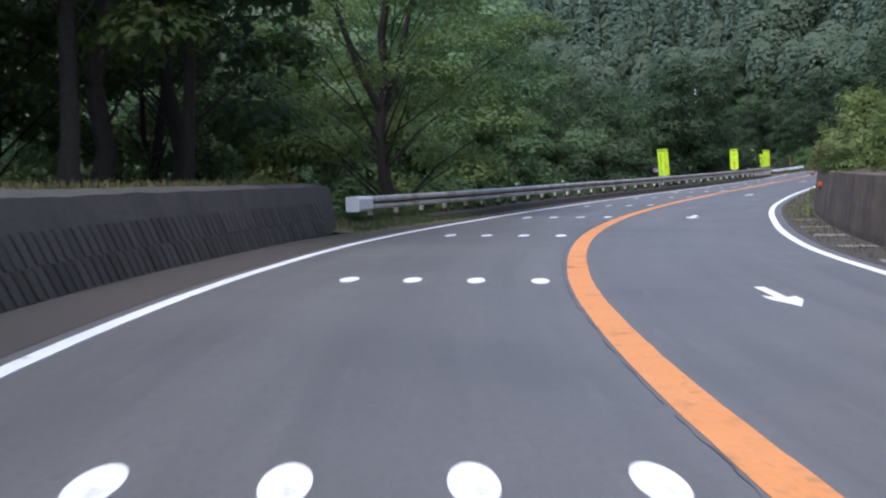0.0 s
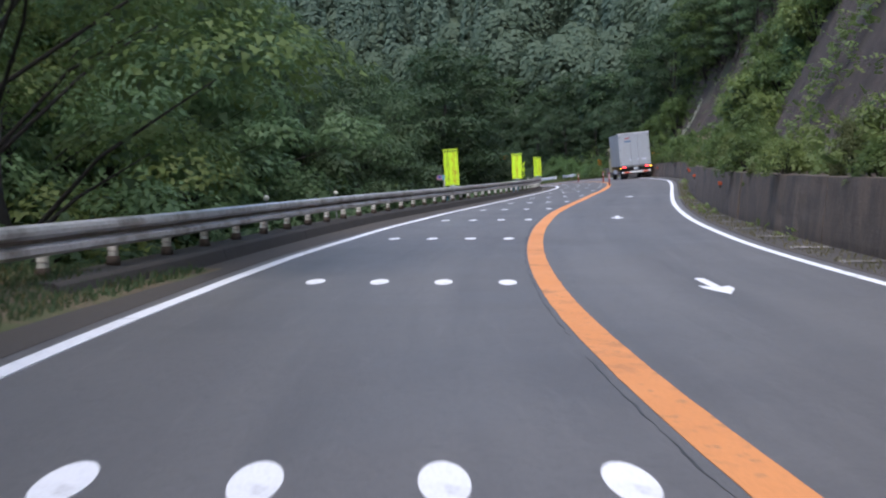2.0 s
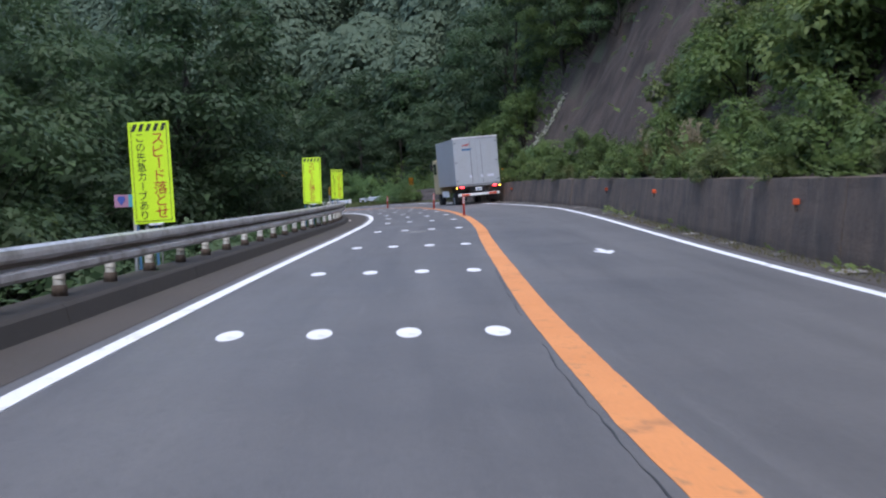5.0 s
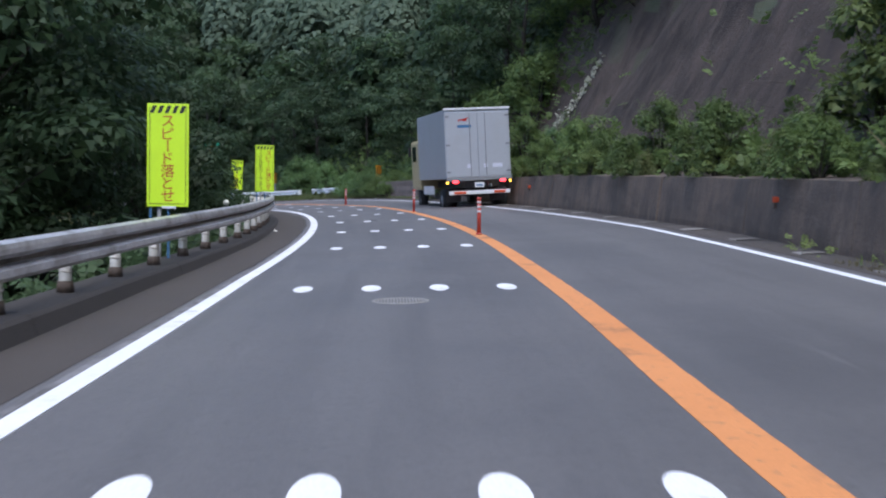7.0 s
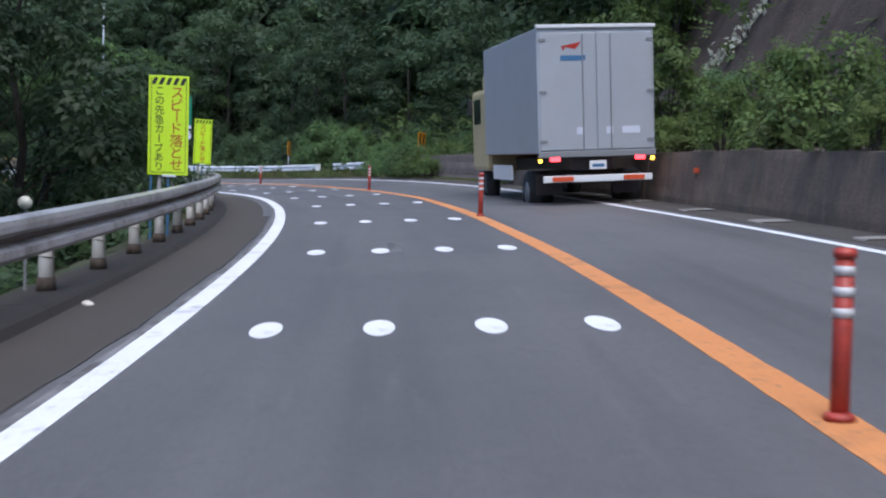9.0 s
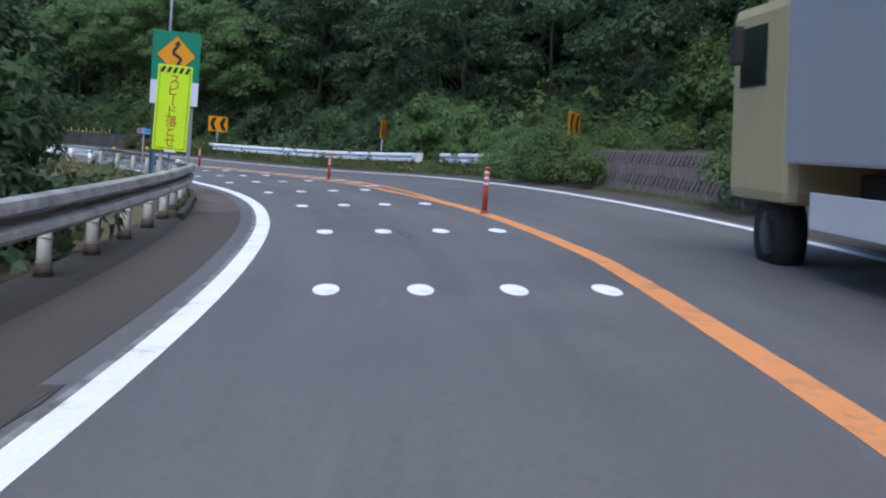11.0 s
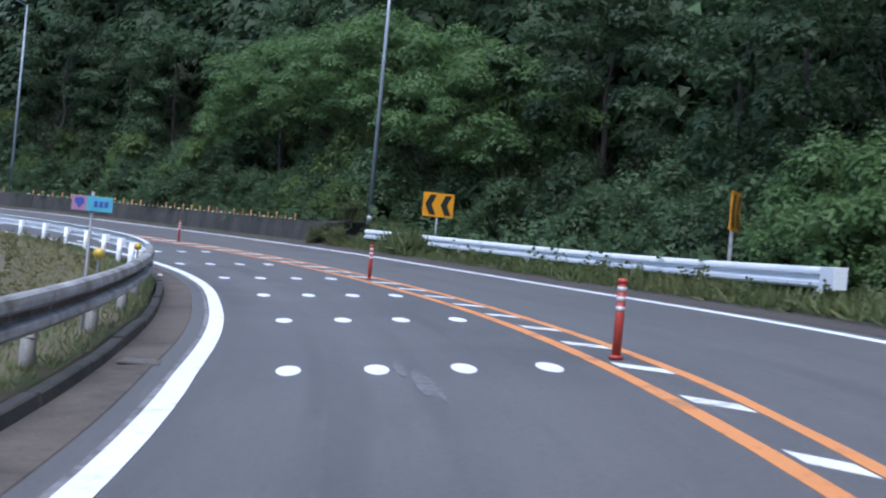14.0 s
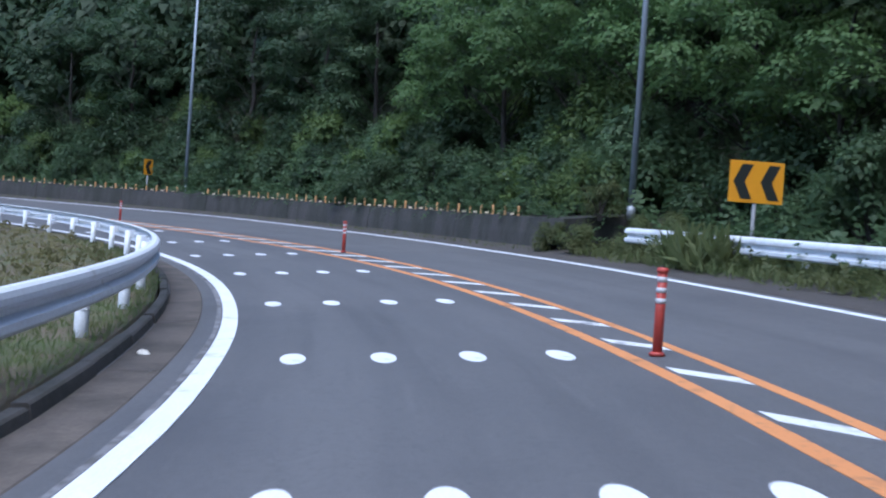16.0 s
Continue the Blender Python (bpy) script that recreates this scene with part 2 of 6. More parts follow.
BLOCK_MAT = surface("brown_grey_block", (0.108, 0.087, 0.081), (0.155, 0.127, 0.118), 26.0, 1.5, 0.92, 0, 0.6, 0.015, dirt=(0.08, 0.07, 0.06), dirt_scale=1.3, vary=0.15)
IRON_RIM = surface("pale_iron_rim", (0.30, 0.29, 0.28), (0.24, 0.23, 0.22), 60.0, 6.0, 0.7, 0.2, 0.3, 0.004)
BARK = surface("dark_bark", (0.018, 0.015, 0.013), (0.036, 0.030, 0.026), 14.0, 2.0, 0.95, 0, 0.9, 0.04, stretch=(1, 1, 0.2))
BOX_SILVER = surface("silver_truck_panel", (0.40, 0.42, 0.46), (0.42, 0.44, 0.48), 400.0, 0.8, 0.45, 0.3, 0.03, 0.002, dirt=(0.38, 0.39, 0.41), dirt_scale=0.9)
TRUCK_WHITE = plain("truck_white_trim", (0.70, 0.71, 0.73), 0.4)
TRUCK_CAB = plain("cream_truck_cab", (0.50, 0.42, 0.24), 0.4)
RUBBER = plain("black_rubber", (0.018, 0.018, 0.019), 0.85)
TAIL_RED = glow("lit_tail_lamp", (0.9, 0.03, 0.04), 4.0)
SIDE_AMBER = glow("lit_amber_marker", (1.0, 0.55, 0.05), 3.0)
GLASS = plain("dark_cab_glass", (0.02, 0.025, 0.03), 0.1)
LITTER = surface("crumpled_pale_litter", (0.55, 0.5, 0.44), (0.62, 0.6, 0.55), 30.0, 5.0, 0.8)

LEAF_MID = leafy("broad_leaves", (0.086, 0.156, 0.074), (0.178, 0.275, 0.130), 0.15)
# broad leaves again, with shade put into a darker green
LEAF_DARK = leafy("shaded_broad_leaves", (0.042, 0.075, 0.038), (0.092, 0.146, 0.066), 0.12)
LEAF_BRIGHT = leafy("fresh_leaves", (0.094, 0.140, 0.042), (0.205, 0.260, 0.088), 0.2)
LEAF_SLOPE = leafy("slope_leaves", (0.064, 0.110, 0.032), (0.145, 0.208, 0.068), 0.2)
LEAF_VINE = leafy("kudzu_leaves", (0.060, 0.122, 0.042), (0.145, 0.230, 0.084), 0.2)
# the haze of distance is put into these two paler, bluer greens
LEAF_CONE = leafy("hazed_cedar_needles", (0.092, 0.144, 0.106), (0.145, 0.202, 0.150), 0.1, 0.7)
LEAF_FAR = leafy("hazed_distant_woods", (0.096, 0.146, 0.098), (0.150, 0.208, 0.138), 0.03, 0.7)
LEAF_WEED = leafy("roadside_weeds", (0.105, 0.110, 0.042), (0.240, 0.220, 0.100), 0.5, 0.6, yellow=(0.24, 0.19, 0.10))
# darkest copy of the leaves, deep forest shade put into the green
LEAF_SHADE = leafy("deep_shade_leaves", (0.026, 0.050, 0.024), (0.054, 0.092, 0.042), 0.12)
LEAF_GRASS = leafy("green_verge_grass", (0.066, 0.100, 0.034), (0.160, 0.195, 0.080), 0.5, 0.6, yellow=(0.15, 0.13, 0.055))
FLOWER = leafy("cream_blossom", (0.42, 0.42, 0.33), (0.60, 0.60, 0.50), 0.5, 0.6)
PLUME = leafy("pale_grass_plume", (0.28, 0.23, 0.15), (0.42, 0.36, 0.26), 0.5, 0.7)


def ground_mat():
    """Leaf litter and grass where it is level, brown rock and sprayed mortar where it is steep."""
    m, n, l, b = node_mat("hillside_ground")
    g = n.new("ShaderNodeNewGeometry")
    sep = n.new("ShaderNodeSeparateXYZ")
    l.new(g.outputs["True Normal"], sep.inputs["Vector"])
    f = noise_node(n, l, 9.0, 8.0, 0.7)
    c = noise_node(n, l, 0.5, 5.0, 0.65)
    soil = mix(n, l, ramp(n, l, c.outputs["Fac"], 0.35, 0.65), (0.050, 0.066, 0.034), (0.074, 0.078, 0.046))
    st = noise_node(n, l, 0.9, 6.0, 0.7, "Object", (1, 1, 0.18))
    rock = mix(n, l, ramp(n, l, st.outputs["Fac"], 0.36, 0.64), (0.022, 0.015, 0.013), (0.078, 0.056, 0.047))
    pale = noise_node(n, l, 1.6, 5.0, 0.65, "Object", (1, 1, 0.06))
    rock = mix(n, l, ramp(n, l, pale.outputs["Fac"], 0.60, 0.80), rock, (0.088, 0.074, 0.068))
    rock = mix(n, l, ramp(n, l, f.outputs["Fac"], 0.55, 0.75), rock, (0.020, 0.016, 0.015))
    steep = ramp(n, l, sep.outputs["Z"], 0.68, 0.56)
    l.new(mix(n, l, steep, soil, rock), b.inputs["Base Color"])
    b.inputs["Roughness"].default_value = 0.95
    bp = n.new("ShaderNodeBump")
    bp.inputs["Strength"].default_value, bp.inputs["Distance"].default_value = 0.7, 0.12
    l.new(f.outputs["Fac"], bp.inputs["Height"])
    l.new(bp.outputs["Normal"], b.inputs["Normal"])
    return m


GROUND = ground_mat()
EARTH = surface("brown_verge_earth", (0.085, 0.064, 0.043), (0.150, 0.118, 0.074), 25.0, 1.3, 0.95, 0, 0.8, 0.04, dirt=(0.075, 0.088, 0.034), dirt_scale=1.1, dirt_at=(0.45, 0.6))

# ---- the plan: the road's axis, which the lane follows, every 15 m: x, y, z, cross fall in degrees ----
AXIS = np.array([
    (21.01, -55.25, -4.21, 2.6), (12.80, -42.72, -3.46, 2.6), (6.46, -29.13, -2.71, 2.6), (2.14, -14.78, -1.96, 2.6),
    (-0.07, 0.04, -1.21, 2.6), (-0.08, 15.02, -0.50, 2.7), (2.77, 29.92, 0.15, 2.2), (7.37, 44.06, 0.79, 1.7),
    (12.98, 58.06, 1.48, 0.8), (19.05, 71.78, 2.22, -0.6), (25.06, 85.46, 2.98, -2.0), (30.29, 99.38, 3.68, -3.1),
    (34.04, 113.85, 4.24, -4.3), (35.54, 128.86, 4.59, -5.5), (34.03, 143.64, 4.80, -4.2), (29.36, 157.88, 5.00, -4.5),
    (21.47, 170.62, 5.19, -4.6), (10.67, 181.01, 5.39, -4.6), (-2.45, 188.24, 5.59, -4.6), (-17.04, 191.63, 5.79, -4.6),
    (-31.98, 190.73, 5.99, -4.6)])
S0, S1, DS = -60.0, 240.0, 0.25


def spline(x, y, q):
    """A natural cubic through even steps."""
    h, k = x[1] - x[0], len(x)
    a = np.eye(k)
    rhs = np.zeros((k, y.shape[1]))
    for i in range(1, k - 1):
        a[i, i - 1:i + 2] = 1, 4, 1
        rhs[i] = 6 / h ** 2 * (y[i - 1] - 2 * y[i] + y[i + 1])
    m = np.linalg.solve(a, rhs)
    i = np.clip(((q - x[0]) / h).astype(int), 0, k - 2)
    u = (q - x[i])[:, None]
    w = (x[i + 1] - q)[:, None]
    return (m[i] * w ** 3 + m[i + 1] * u ** 3) / (6 * h) + (y[i] / h - m[i] * h / 6) * w + (y[i + 1] / h - m[i + 1] * h / 6) * u


SS = np.arange(S0, S1 + DS / 2, DS)
CURVE = spline(np.arange(S0, S1 + 1, 15.0), AXIS, SS)
AX, BANK = CURVE[:, :3], np.radians(CURVE[:, 3])
TAN = np.gradient(AX, axis=0)
TAN /= np.linalg.norm(TAN, axis=1)[:, None]
LAT = np.stack([TAN[:, 1], -TAN[:, 0], 0 * BANK], 1)
LAT /= np.linalg.norm(LAT, axis=1)[:, None]
UP = np.cross(LAT, TAN)
LAT = LAT * np.cos(BANK)[:, None] - UP * np.sin(BANK)[:, None]


def row(a, s):
    s = np.atleast_1d(np.asarray(s, float))
    return np.stack([np.interp(s, SS, a[:, i]) for i in range(3)], 1)


def place(s, l, h=0.0):
    """Points of the plan: s along the road, l to the right of the axis, h above the road's plane (plumb)."""
    p = row(AX, s) + row(LAT, s) * np.atleast_1d(np.asarray(l, float))[:, None]
    p[:, 2] += h
    return p


def spot(s, l, h=0.0, turn=0.0):
    """A pose on the plan that faces the oncoming traffic of the own lane: x to the right, y along the road."""
    p, t = place(s, l, h)[0], row(TAN, s)[0]
    return Matrix.Translation(Vector(p)) @ Matrix.Rotation(math.atan2(t[1], t[0]) - math.pi / 2 + radians(turn), 4, "Z")


def table(*pairs):
    xs, ys = zip(*pairs)
    return lambda s: np.interp(s, xs, ys)


LINE_L = table((-60, -2.35), (8, -2.36), (16, -2.31), (21, -2.36), (26, -2.34), (31, -2.27), (37, -2.28), (42, -2.24), (47, -2.26), (51, -2.20), (56, -2.20), (60, -2.13), (66, -2.06),
               (73, -1.98), (79, -1.89), (83, -1.84), (88, -1.73), (92, -1.66), (95, -1.62), (104, -1.53), (113, -1.46), (121, -1.43), (125, -1.45), (129, -1.50), (132, -1.54), (135, -1.61),
               (138, -1.69), (141, -1.66), (146, -1.63), (150, -1.53), (155, -1.51), (170, -1.60), (240, -1.65))
LINE_C = table((-60, 1.66), (4, 1.68), (10, 1.74), (16, 1.74), (20, 1.68), (24, 1.60), (30, 1.50), (37, 1.42), (46, 1.33), (55, 1.30), (60, 1.38), (66, 1.51), (75, 1.63), (80, 1.74),
               (90, 1.80), (104, 1.80), (112, 1.95), (116, 2.08), (124, 2.03), (130, 1.89), (136, 1.93), (145, 1.95), (160, 1.95), (240, 1.95))
LINE_C2 = table((126, 2.02), (128, 2.06), (130, 2.14), (133, 2.27), (137, 2.40), (143, 2.38), (150, 2.44), (170, 2.6), (240, 2.6))
LINE_R = table((-60, 5.6), (15, 5.58), (20, 5.42), (30, 5.36), (40, 5.12), (50, 5.02), (60, 5.05), (72, 5.17), (86, 5.32), (93, 5.38), (100, 5.12), (108, 4.9),
               (122, 5.06), (135, 5.17), (140, 5.42), (150, 5.6), (160, 5.68), (170, 6.0), (180, 6.7), (190, 7.5), (240, 7.5))
KERB = table((-60, -3.5), (10, -3.5), (22, -3.6), (28, -3.35), (34, -3.08), (50, -3.17), (60, -2.97), (70, -2.88), (82, -2.78), (92, -2.53), (117, -2.52), (125, -2.60),
             (132, -2.41), (140, -2.47), (146, -2.41), (150, -2.29), (155, -2.30), (240, -2.25))
RAIL_L = table((-60, -3.5), (10, -3.5), (22, -3.65), (28, -3.5), (34, -3.22), (50, -3.28), (60, -3.1), (70, -3.02), (82, -2.85), (92, -2.6), (117, -2.65),
             (132, -2.5), (146, -2.4), (155, -2.3), (240, -2.3))
WALL_R = table((-60, 6.6), (20, 6.6), (40, 6.3), (53, 6.05), (66, 5.95), (76, 6.0), (90, 6.35), (97, 6.15), (108, 5.98), (119, 6.05), (132, 6.2), (150, 6.8), (165, 7.0), (172, 7.1),
               (190, 8.4), (240, 8.4))
WALL_H = table((-60, 1.15), (50, 1.18), (64, 1.2), (77, 1.1), (90, 1.02), (107, 1.02), (117, 0.88), (124, 0.82), (132, 0.7))


def smooth(a, b, x):
    u = np.clip((np.asarray(x, float) - a) / (b - a), 0, 1)
    return u * u * (3 - 2 * u)


def nearest(x, y):
    """The plan's s and l of places in the world."""
    x, y = np.ravel(x).astype(float), np.ravel(y).astype(float)
    s, l = np.empty(len(x)), np.empty(len(x))
    bx, by = AX[::4, 0], AX[::4, 1]
    for i in range(0, len(x), 4000):
        dx, dy = x[i:i + 4000, None] - bx, y[i:i + 4000, None] - by
        k = np.argmin(dx * dx + dy * dy, axis=1) * 4
        ex, ey = x[i:i + 4000] - AX[k, 0], y[i:i + 4000] - AX[k, 1]
        s[i:i + 4000] = SS[k] + ex * TAN[k, 0] + ey * TAN[k, 1]
        l[i:i + 4000] = ex * TAN[k, 1] - ey * TAN[k, 0]
    return s, l


def waves(x, y, f, seed):
    return (np.sin(x * f + seed) * np.cos(y * f * 1.13 + seed * 1.7) + 0.5 * np.sin(x * f * 2.3 + y * f * 1.9 + seed * 3.1) + 0.25 * np.cos(x * f * 4.7 - y * f * 5.1 + seed)) / 1.5


def relief(s, l, x, y):
    """The ground's height above the road's edge."""
    d = -l + KERB(s) - 0.25 - 0.9 * (1 - smooth(24, 25.5, s))
    e = l - WALL_R(s) - 1.35
    early, late = 1 - smooth(24, 27, s), smooth(106, 130, s)
    ha = 0.98 + 0.05 * np.clip(d, 0, 8) - 0.55 * np.clip(d - 9, 0, 26)
    hb = -0.08 - 0.5 * np.clip(d - 0.9, 0, 30)
    hc = -0.12 - 0.07 * np.clip(d - 0.6, 0, 16)
    left = ha * early + (1 - early) * (hb * (1 - late) + hc * late)
    left = left + np.where(s < 118, 0.5 * np.clip(d - 80, 0, 130), 0.0) + waves(x, y, 0.25, 2.0) * np.clip(d / 20, 0, 1) * 0.8
    wall = WALL_H(s)
    walled, end = 1 - smooth(121, 133, s), smooth(166, 172, s)
    steep = np.clip(e - 0.9, 0, 8.5) * 1.75 + np.clip(e - 9.4, 0, 40) * 0.95 + np.clip(e - 49, 0, 120) * 0.3
    bank = 0.06 + np.clip(e - 0.4, 0, 5.0) * 0.16 + np.clip(e - 5.4, 0, 50) * 0.8 + np.clip(e - 55, 0, 120) * 0.3
    last = 0.85 + np.clip(e - 0.5, 0, 3) * 0.5 + np.clip(e - 3.5, 0, 50) * 0.75 + np.clip(e - 53, 0, 120) * 0.3
    right = (wall + steep) * walled + (1 - walled) * (bank * (1 - end) + last * end)
    right = right + waves(x, y, 1.3, 9.0) * np.clip((e - 1.5) / 3, 0, 1) * 0.35 + waves(x, y, 0.5, 5.0) * np.clip((e - 1.2) / 4, 0, 1) * 0.7 + waves(x, y, 0.11, 1.0) * np.clip((e - 4) / 15, 0, 1) * 2.0
    return np.where(l < 0, np.where(d > 0, left, -0.5), np.where(e > 0, right, -0.5))


def ground_z(x, y):
    s, l = nearest(x, y)
    base = np.interp(s, SS, AX[:, 2]) + np.interp(s, SS, LAT[:, 2]) * np.clip(l, -4, 8)
    return base + relief(s, l, np.ravel(x), np.ravel(y))


def on_ground(s, l):
    """Places on the ground, on the verge, or on the ledges behind the walls."""
    s, l = np.atleast_1d(np.asarray(s, float)), np.atleast_1d(np.asarray(l, float))
    p = place(s, l)
    z = ground_z(p[:, 0], p[:, 1])
    w = WALL_R(s)
    ledge = np.where(s < 121.5, np.where(l > w + 0.2, WALL_H(s) + 0.02, 0.01), np.where(s < 168, 0.07, np.where(l > w + 0.15, 0.84, 0.02)))
    z = np.where((l > LINE_R(s) + 0.26) & (l < w + 1.95), p[:, 2] + ledge, z)
    z = np.where((s > 123.2) & (l < KERB(s) - 0.16) & (l > KERB(s) - 2.7), p[:, 2] + 0.13, z)
    z = np.where((s < 24.4) & (l < -3.6) & (l > -5.4), p[:, 2] + 1.05, z)
    p[:, 2] = z
    return p


# ---- builders ----
def mesh(name, verts, faces, smooth_faces=False):
    m = bpy.data.meshes.new(name)
    m.from_pydata([tuple(v) for v in verts], [], [tuple(f) for f in faces])
    if smooth_faces:
        m.shade_smooth()
    m.update()
    return m


def quads(name, v, f):
    """A large mesh of quads, or of triangles, from arrays."""
    m = bpy.data.meshes.new(name)
    m.vertices.add(len(v))
    m.vertices.foreach_set("co", np.ascontiguousarray(v, dtype=np.float32).ravel())
    m.loops.add(f.size)
    m.loops.foreach_set("vertex_index", np.ascontiguousarray(f, dtype=np.int32).ravel())
    m.polygons.add(len(f))
    m.polygons.foreach_set("loop_start", np.arange(0, f.size, f.shape[1], dtype=np.int32))
    m.update(calc_edges=True)
    m.validate()
    return m


def thing(name, m=None, label="", category="", group="", kind=""):
    """A top-level empty at a pose."""
    ob = new(name)
    ob.empty_display_size = 0.2
    if m is not None:
        ob.matrix_basis = m
    return tagged(ob, label, category, group, kind)


def coat(ob, me, material):
    """The material, on the object itself where the mesh is shared with another one."""
    if not me.materials:
        me.materials.append(material)
    elif me.materials[0] is not material:
        ob.material_slots[0].link = "OBJECT"
        ob.material_slots[0].material = material


def solid(name, me, material, m=None, label="", category="", group="", kind=""):
    """A top-level mesh."""
    ob = new(name, me)
    coat(ob, me, material)
    if m is not None:
        ob.matrix_basis = m
    return tagged(ob, label, category, group, kind)


def part(name, me, material, parent, label="", m=None):
    ob = new(name, me)
    coat(ob, me, material)
    ob.parent = parent
    if m is not None:
        ob.matrix_basis = m
    return tagged(ob, label)


def from_bm(name, bm, smooth_faces=False):
    m = bpy.data.meshes.new(name)
    bm.to_mesh(m)
    bm.free()
    if smooth_faces:
        m.shade_smooth()
    return m


def box(name, size, at=(0, 0, 0), bevel=0.0, turn=None):
    """A box with rounded edges, centred on at."""
    bm = bmesh.new()
    bmesh.ops.create_cube(bm, size=1)
    bmesh.ops.scale(bm, vec=size, verts=bm.verts)
    if bevel:
        bmesh.ops.bevel(bm, geom=bm.edges[:], offset=bevel, segments=2, affect="EDGES", profile=0.6)
    if turn:
        bmesh.ops.transform(bm, matrix=turn, verts=bm.verts)
    bmesh.ops.translate(bm, vec=at, verts=bm.verts)
    return from_bm(name, bm)


def rod(name, r, h, at=(0, 0, 0), n=12, r2=None, bevel=0.0, turn=None):
    """A cylinder or taper standing on at."""
    bm = bmesh.new()
    bmesh.ops.create_cone(bm, cap_ends=True, segments=n, radius1=r, radius2=r if r2 is None else r2, depth=h)
    bmesh.ops.translate(bm, vec=(0, 0, h / 2), verts=bm.verts)
    if bevel:
        es = [e for e in bm.edges if abs(e.verts[0].co.z - e.verts[1].co.z) < 1e-5]
        bmesh.ops.bevel(bm, geom=es, offset=bevel, segments=2, affect="EDGES")
    if turn:
        bmesh.ops.transform(bm, matrix=turn, verts=bm.verts)
    bmesh.ops.translate(bm, vec=at, verts=bm.verts)
    return from_bm(name, bm, n > 8)


def sweep(name, stations, profile, closed=False, caps=False, smooth_faces=False, uv=False):
    """A ruled strip along the plan; profile(s) gives (l, h) points."""
    v, f = [], []
    k = None
    for s in stations:
        pr = profile(s)
        k = len(pr)
        v.extend(place([s] * k, [q[0] for q in pr]) + np.array([[0, 0, q[1]] for q in pr]))
    for i in range(len(stations) - 1):
        for j in range(k if closed else k - 1):
            a, b = i * k + j, i * k + (j + 1) % k
            f.append((a, b, b + k, a + k))
    if caps and closed:
        f.append(tuple(range(k - 1, -1, -1)))
        f.append(tuple((len(stations) - 1) * k + j for j in range(k)))
    me = mesh(name, v, f, smooth_faces)
    if uv:
        lay = me.uv_layers.new(name="plan")
        co = [(q[0], s) for s in stations for q in profile(s)]
        for lo in me.loops:
            lay.data[lo.index].uv = co[lo.vertex_index]
    return me


def flat(name, outline, thick=0.004):
    """A thin plate from an outline in x, y: its top and its rim."""
    n = len(outline)
    v = [(x, y, thick) for x, y in outline] + [(x, y, 0) for x, y in outline]
    f = [tuple(range(n))] + [(i, i + n, (i + 1) % n + n, (i + 1) % n) for i in range(n)]
    return mesh(name, v, f)


def upright(name, outline, y=0.0, thick=0.003):
    """A thin plate that stands in x, z and faces -y."""
    n = len(outline)
    v = [(x, y - thick, z) for x, z in outline] + [(x, y, z) for x, z in outline]
    f = [tuple(range(n)), tuple(range(2 * n - 1, n - 1, -1))] + [(i, (i + 1) % n, (i + 1) % n + n, i + n) for i in range(n)]
    return mesh(name, v, f)


def steps(a, b, d):
    return np.linspace(a, b, max(2, int(round((b - a) / d)) + 1))


# ---- ground, one sheet from the verge to the hills ----
def spread(lo, hi, fine, far):
    core = list(np.arange(lo, hi + 0.1, fine))
    up, step = [hi], fine
    while up[-1] < far:
        step *= 1.22
        up.append(up[-1] + step)
    down, step = [lo], fine
    while down[-1] > -far:
        step *= 1.22
        down.append(down[-1] - step)
    return np.array(down[:0:-1] + core + up[1:])


gx, gy = spread(-45, 90, 1.0, 1500), spread(-40, 215, 1.0, 1500)
mx_, my_ = np.meshgrid(gx, gy)
gz = ground_z(mx_.ravel(), my_.ravel())
far_off = np.clip((np.hypot(mx_.ravel() - 20, my_.ravel() - 90) - 260) / 200, 0, 1)
gz = gz * (1 - far_off) + np.minimum(gz, 150) * far_off
idx = np.arange(len(gx) * len(gy)).reshape(len(gy), len(gx))
gf = np.stack([idx[:-1, :-1].ravel(), idx[:-1, 1:].ravel(), idx[1:, 1:].ravel(), idx[1:, :-1].ravel()], 1)
gm = quads("ground", np.stack([mx_.ravel(), my_.ravel(), gz], 1), gf)
gm.shade_smooth()
solid("ground", gm, GROUND, None, "steep wooded valley sides with brown rock and leaf litter", "ground", kind="structure")

# ---- road ----
RS = steps(-50, 238, 1.5)
solid("road", sweep("road", RS, lambda s: [(KERB(s) - 0.12, 0), (-1.2, 0), (1.0, 0), (3.2, 0), (LINE_R(s) + 0.28, 0)], uv=True), ASPHALT, None,
      "dark grey asphalt of a two-lane mountain road in a bend", "road", kind="structure")
solid("shoulder", sweep("shoulder", steps(-50, 110, 1.5), lambda s: [(KERB(s) - 0.05, 0.005), (LINE_L(s) - 0.22, 0.004)]), OLD_ASPHALT, None,
      "older brownish asphalt shoulder beside the kerb", "shoulder", kind="structure")
solid("shoulder", sweep("shoulder", steps(110, 124.1, 1.2), lambda s: [(KERB(s) - 0.05, 0.005), (LINE_L(s) - 0.33, 0.004)]), OLD_ASPHALT, None,
      "older brownish asphalt shoulder beside the kerb", "shoulder", kind="structure")
solid("verge", sweep("verge", steps(-50, 238, 1.5), lambda s: [(LINE_R(s) + 0.26, 0.004), (LINE_R(s) + 0.5, 0.03 if s > 121 else 0.006), (WALL_R(s) + (2.2 if 121 < s < 168 else 0.1), 0.10 if s > 121 else 0.012)]), OLD_ASPHALT, None,
      "dirty strip between the edge line and the wall", "verge", kind="structure")

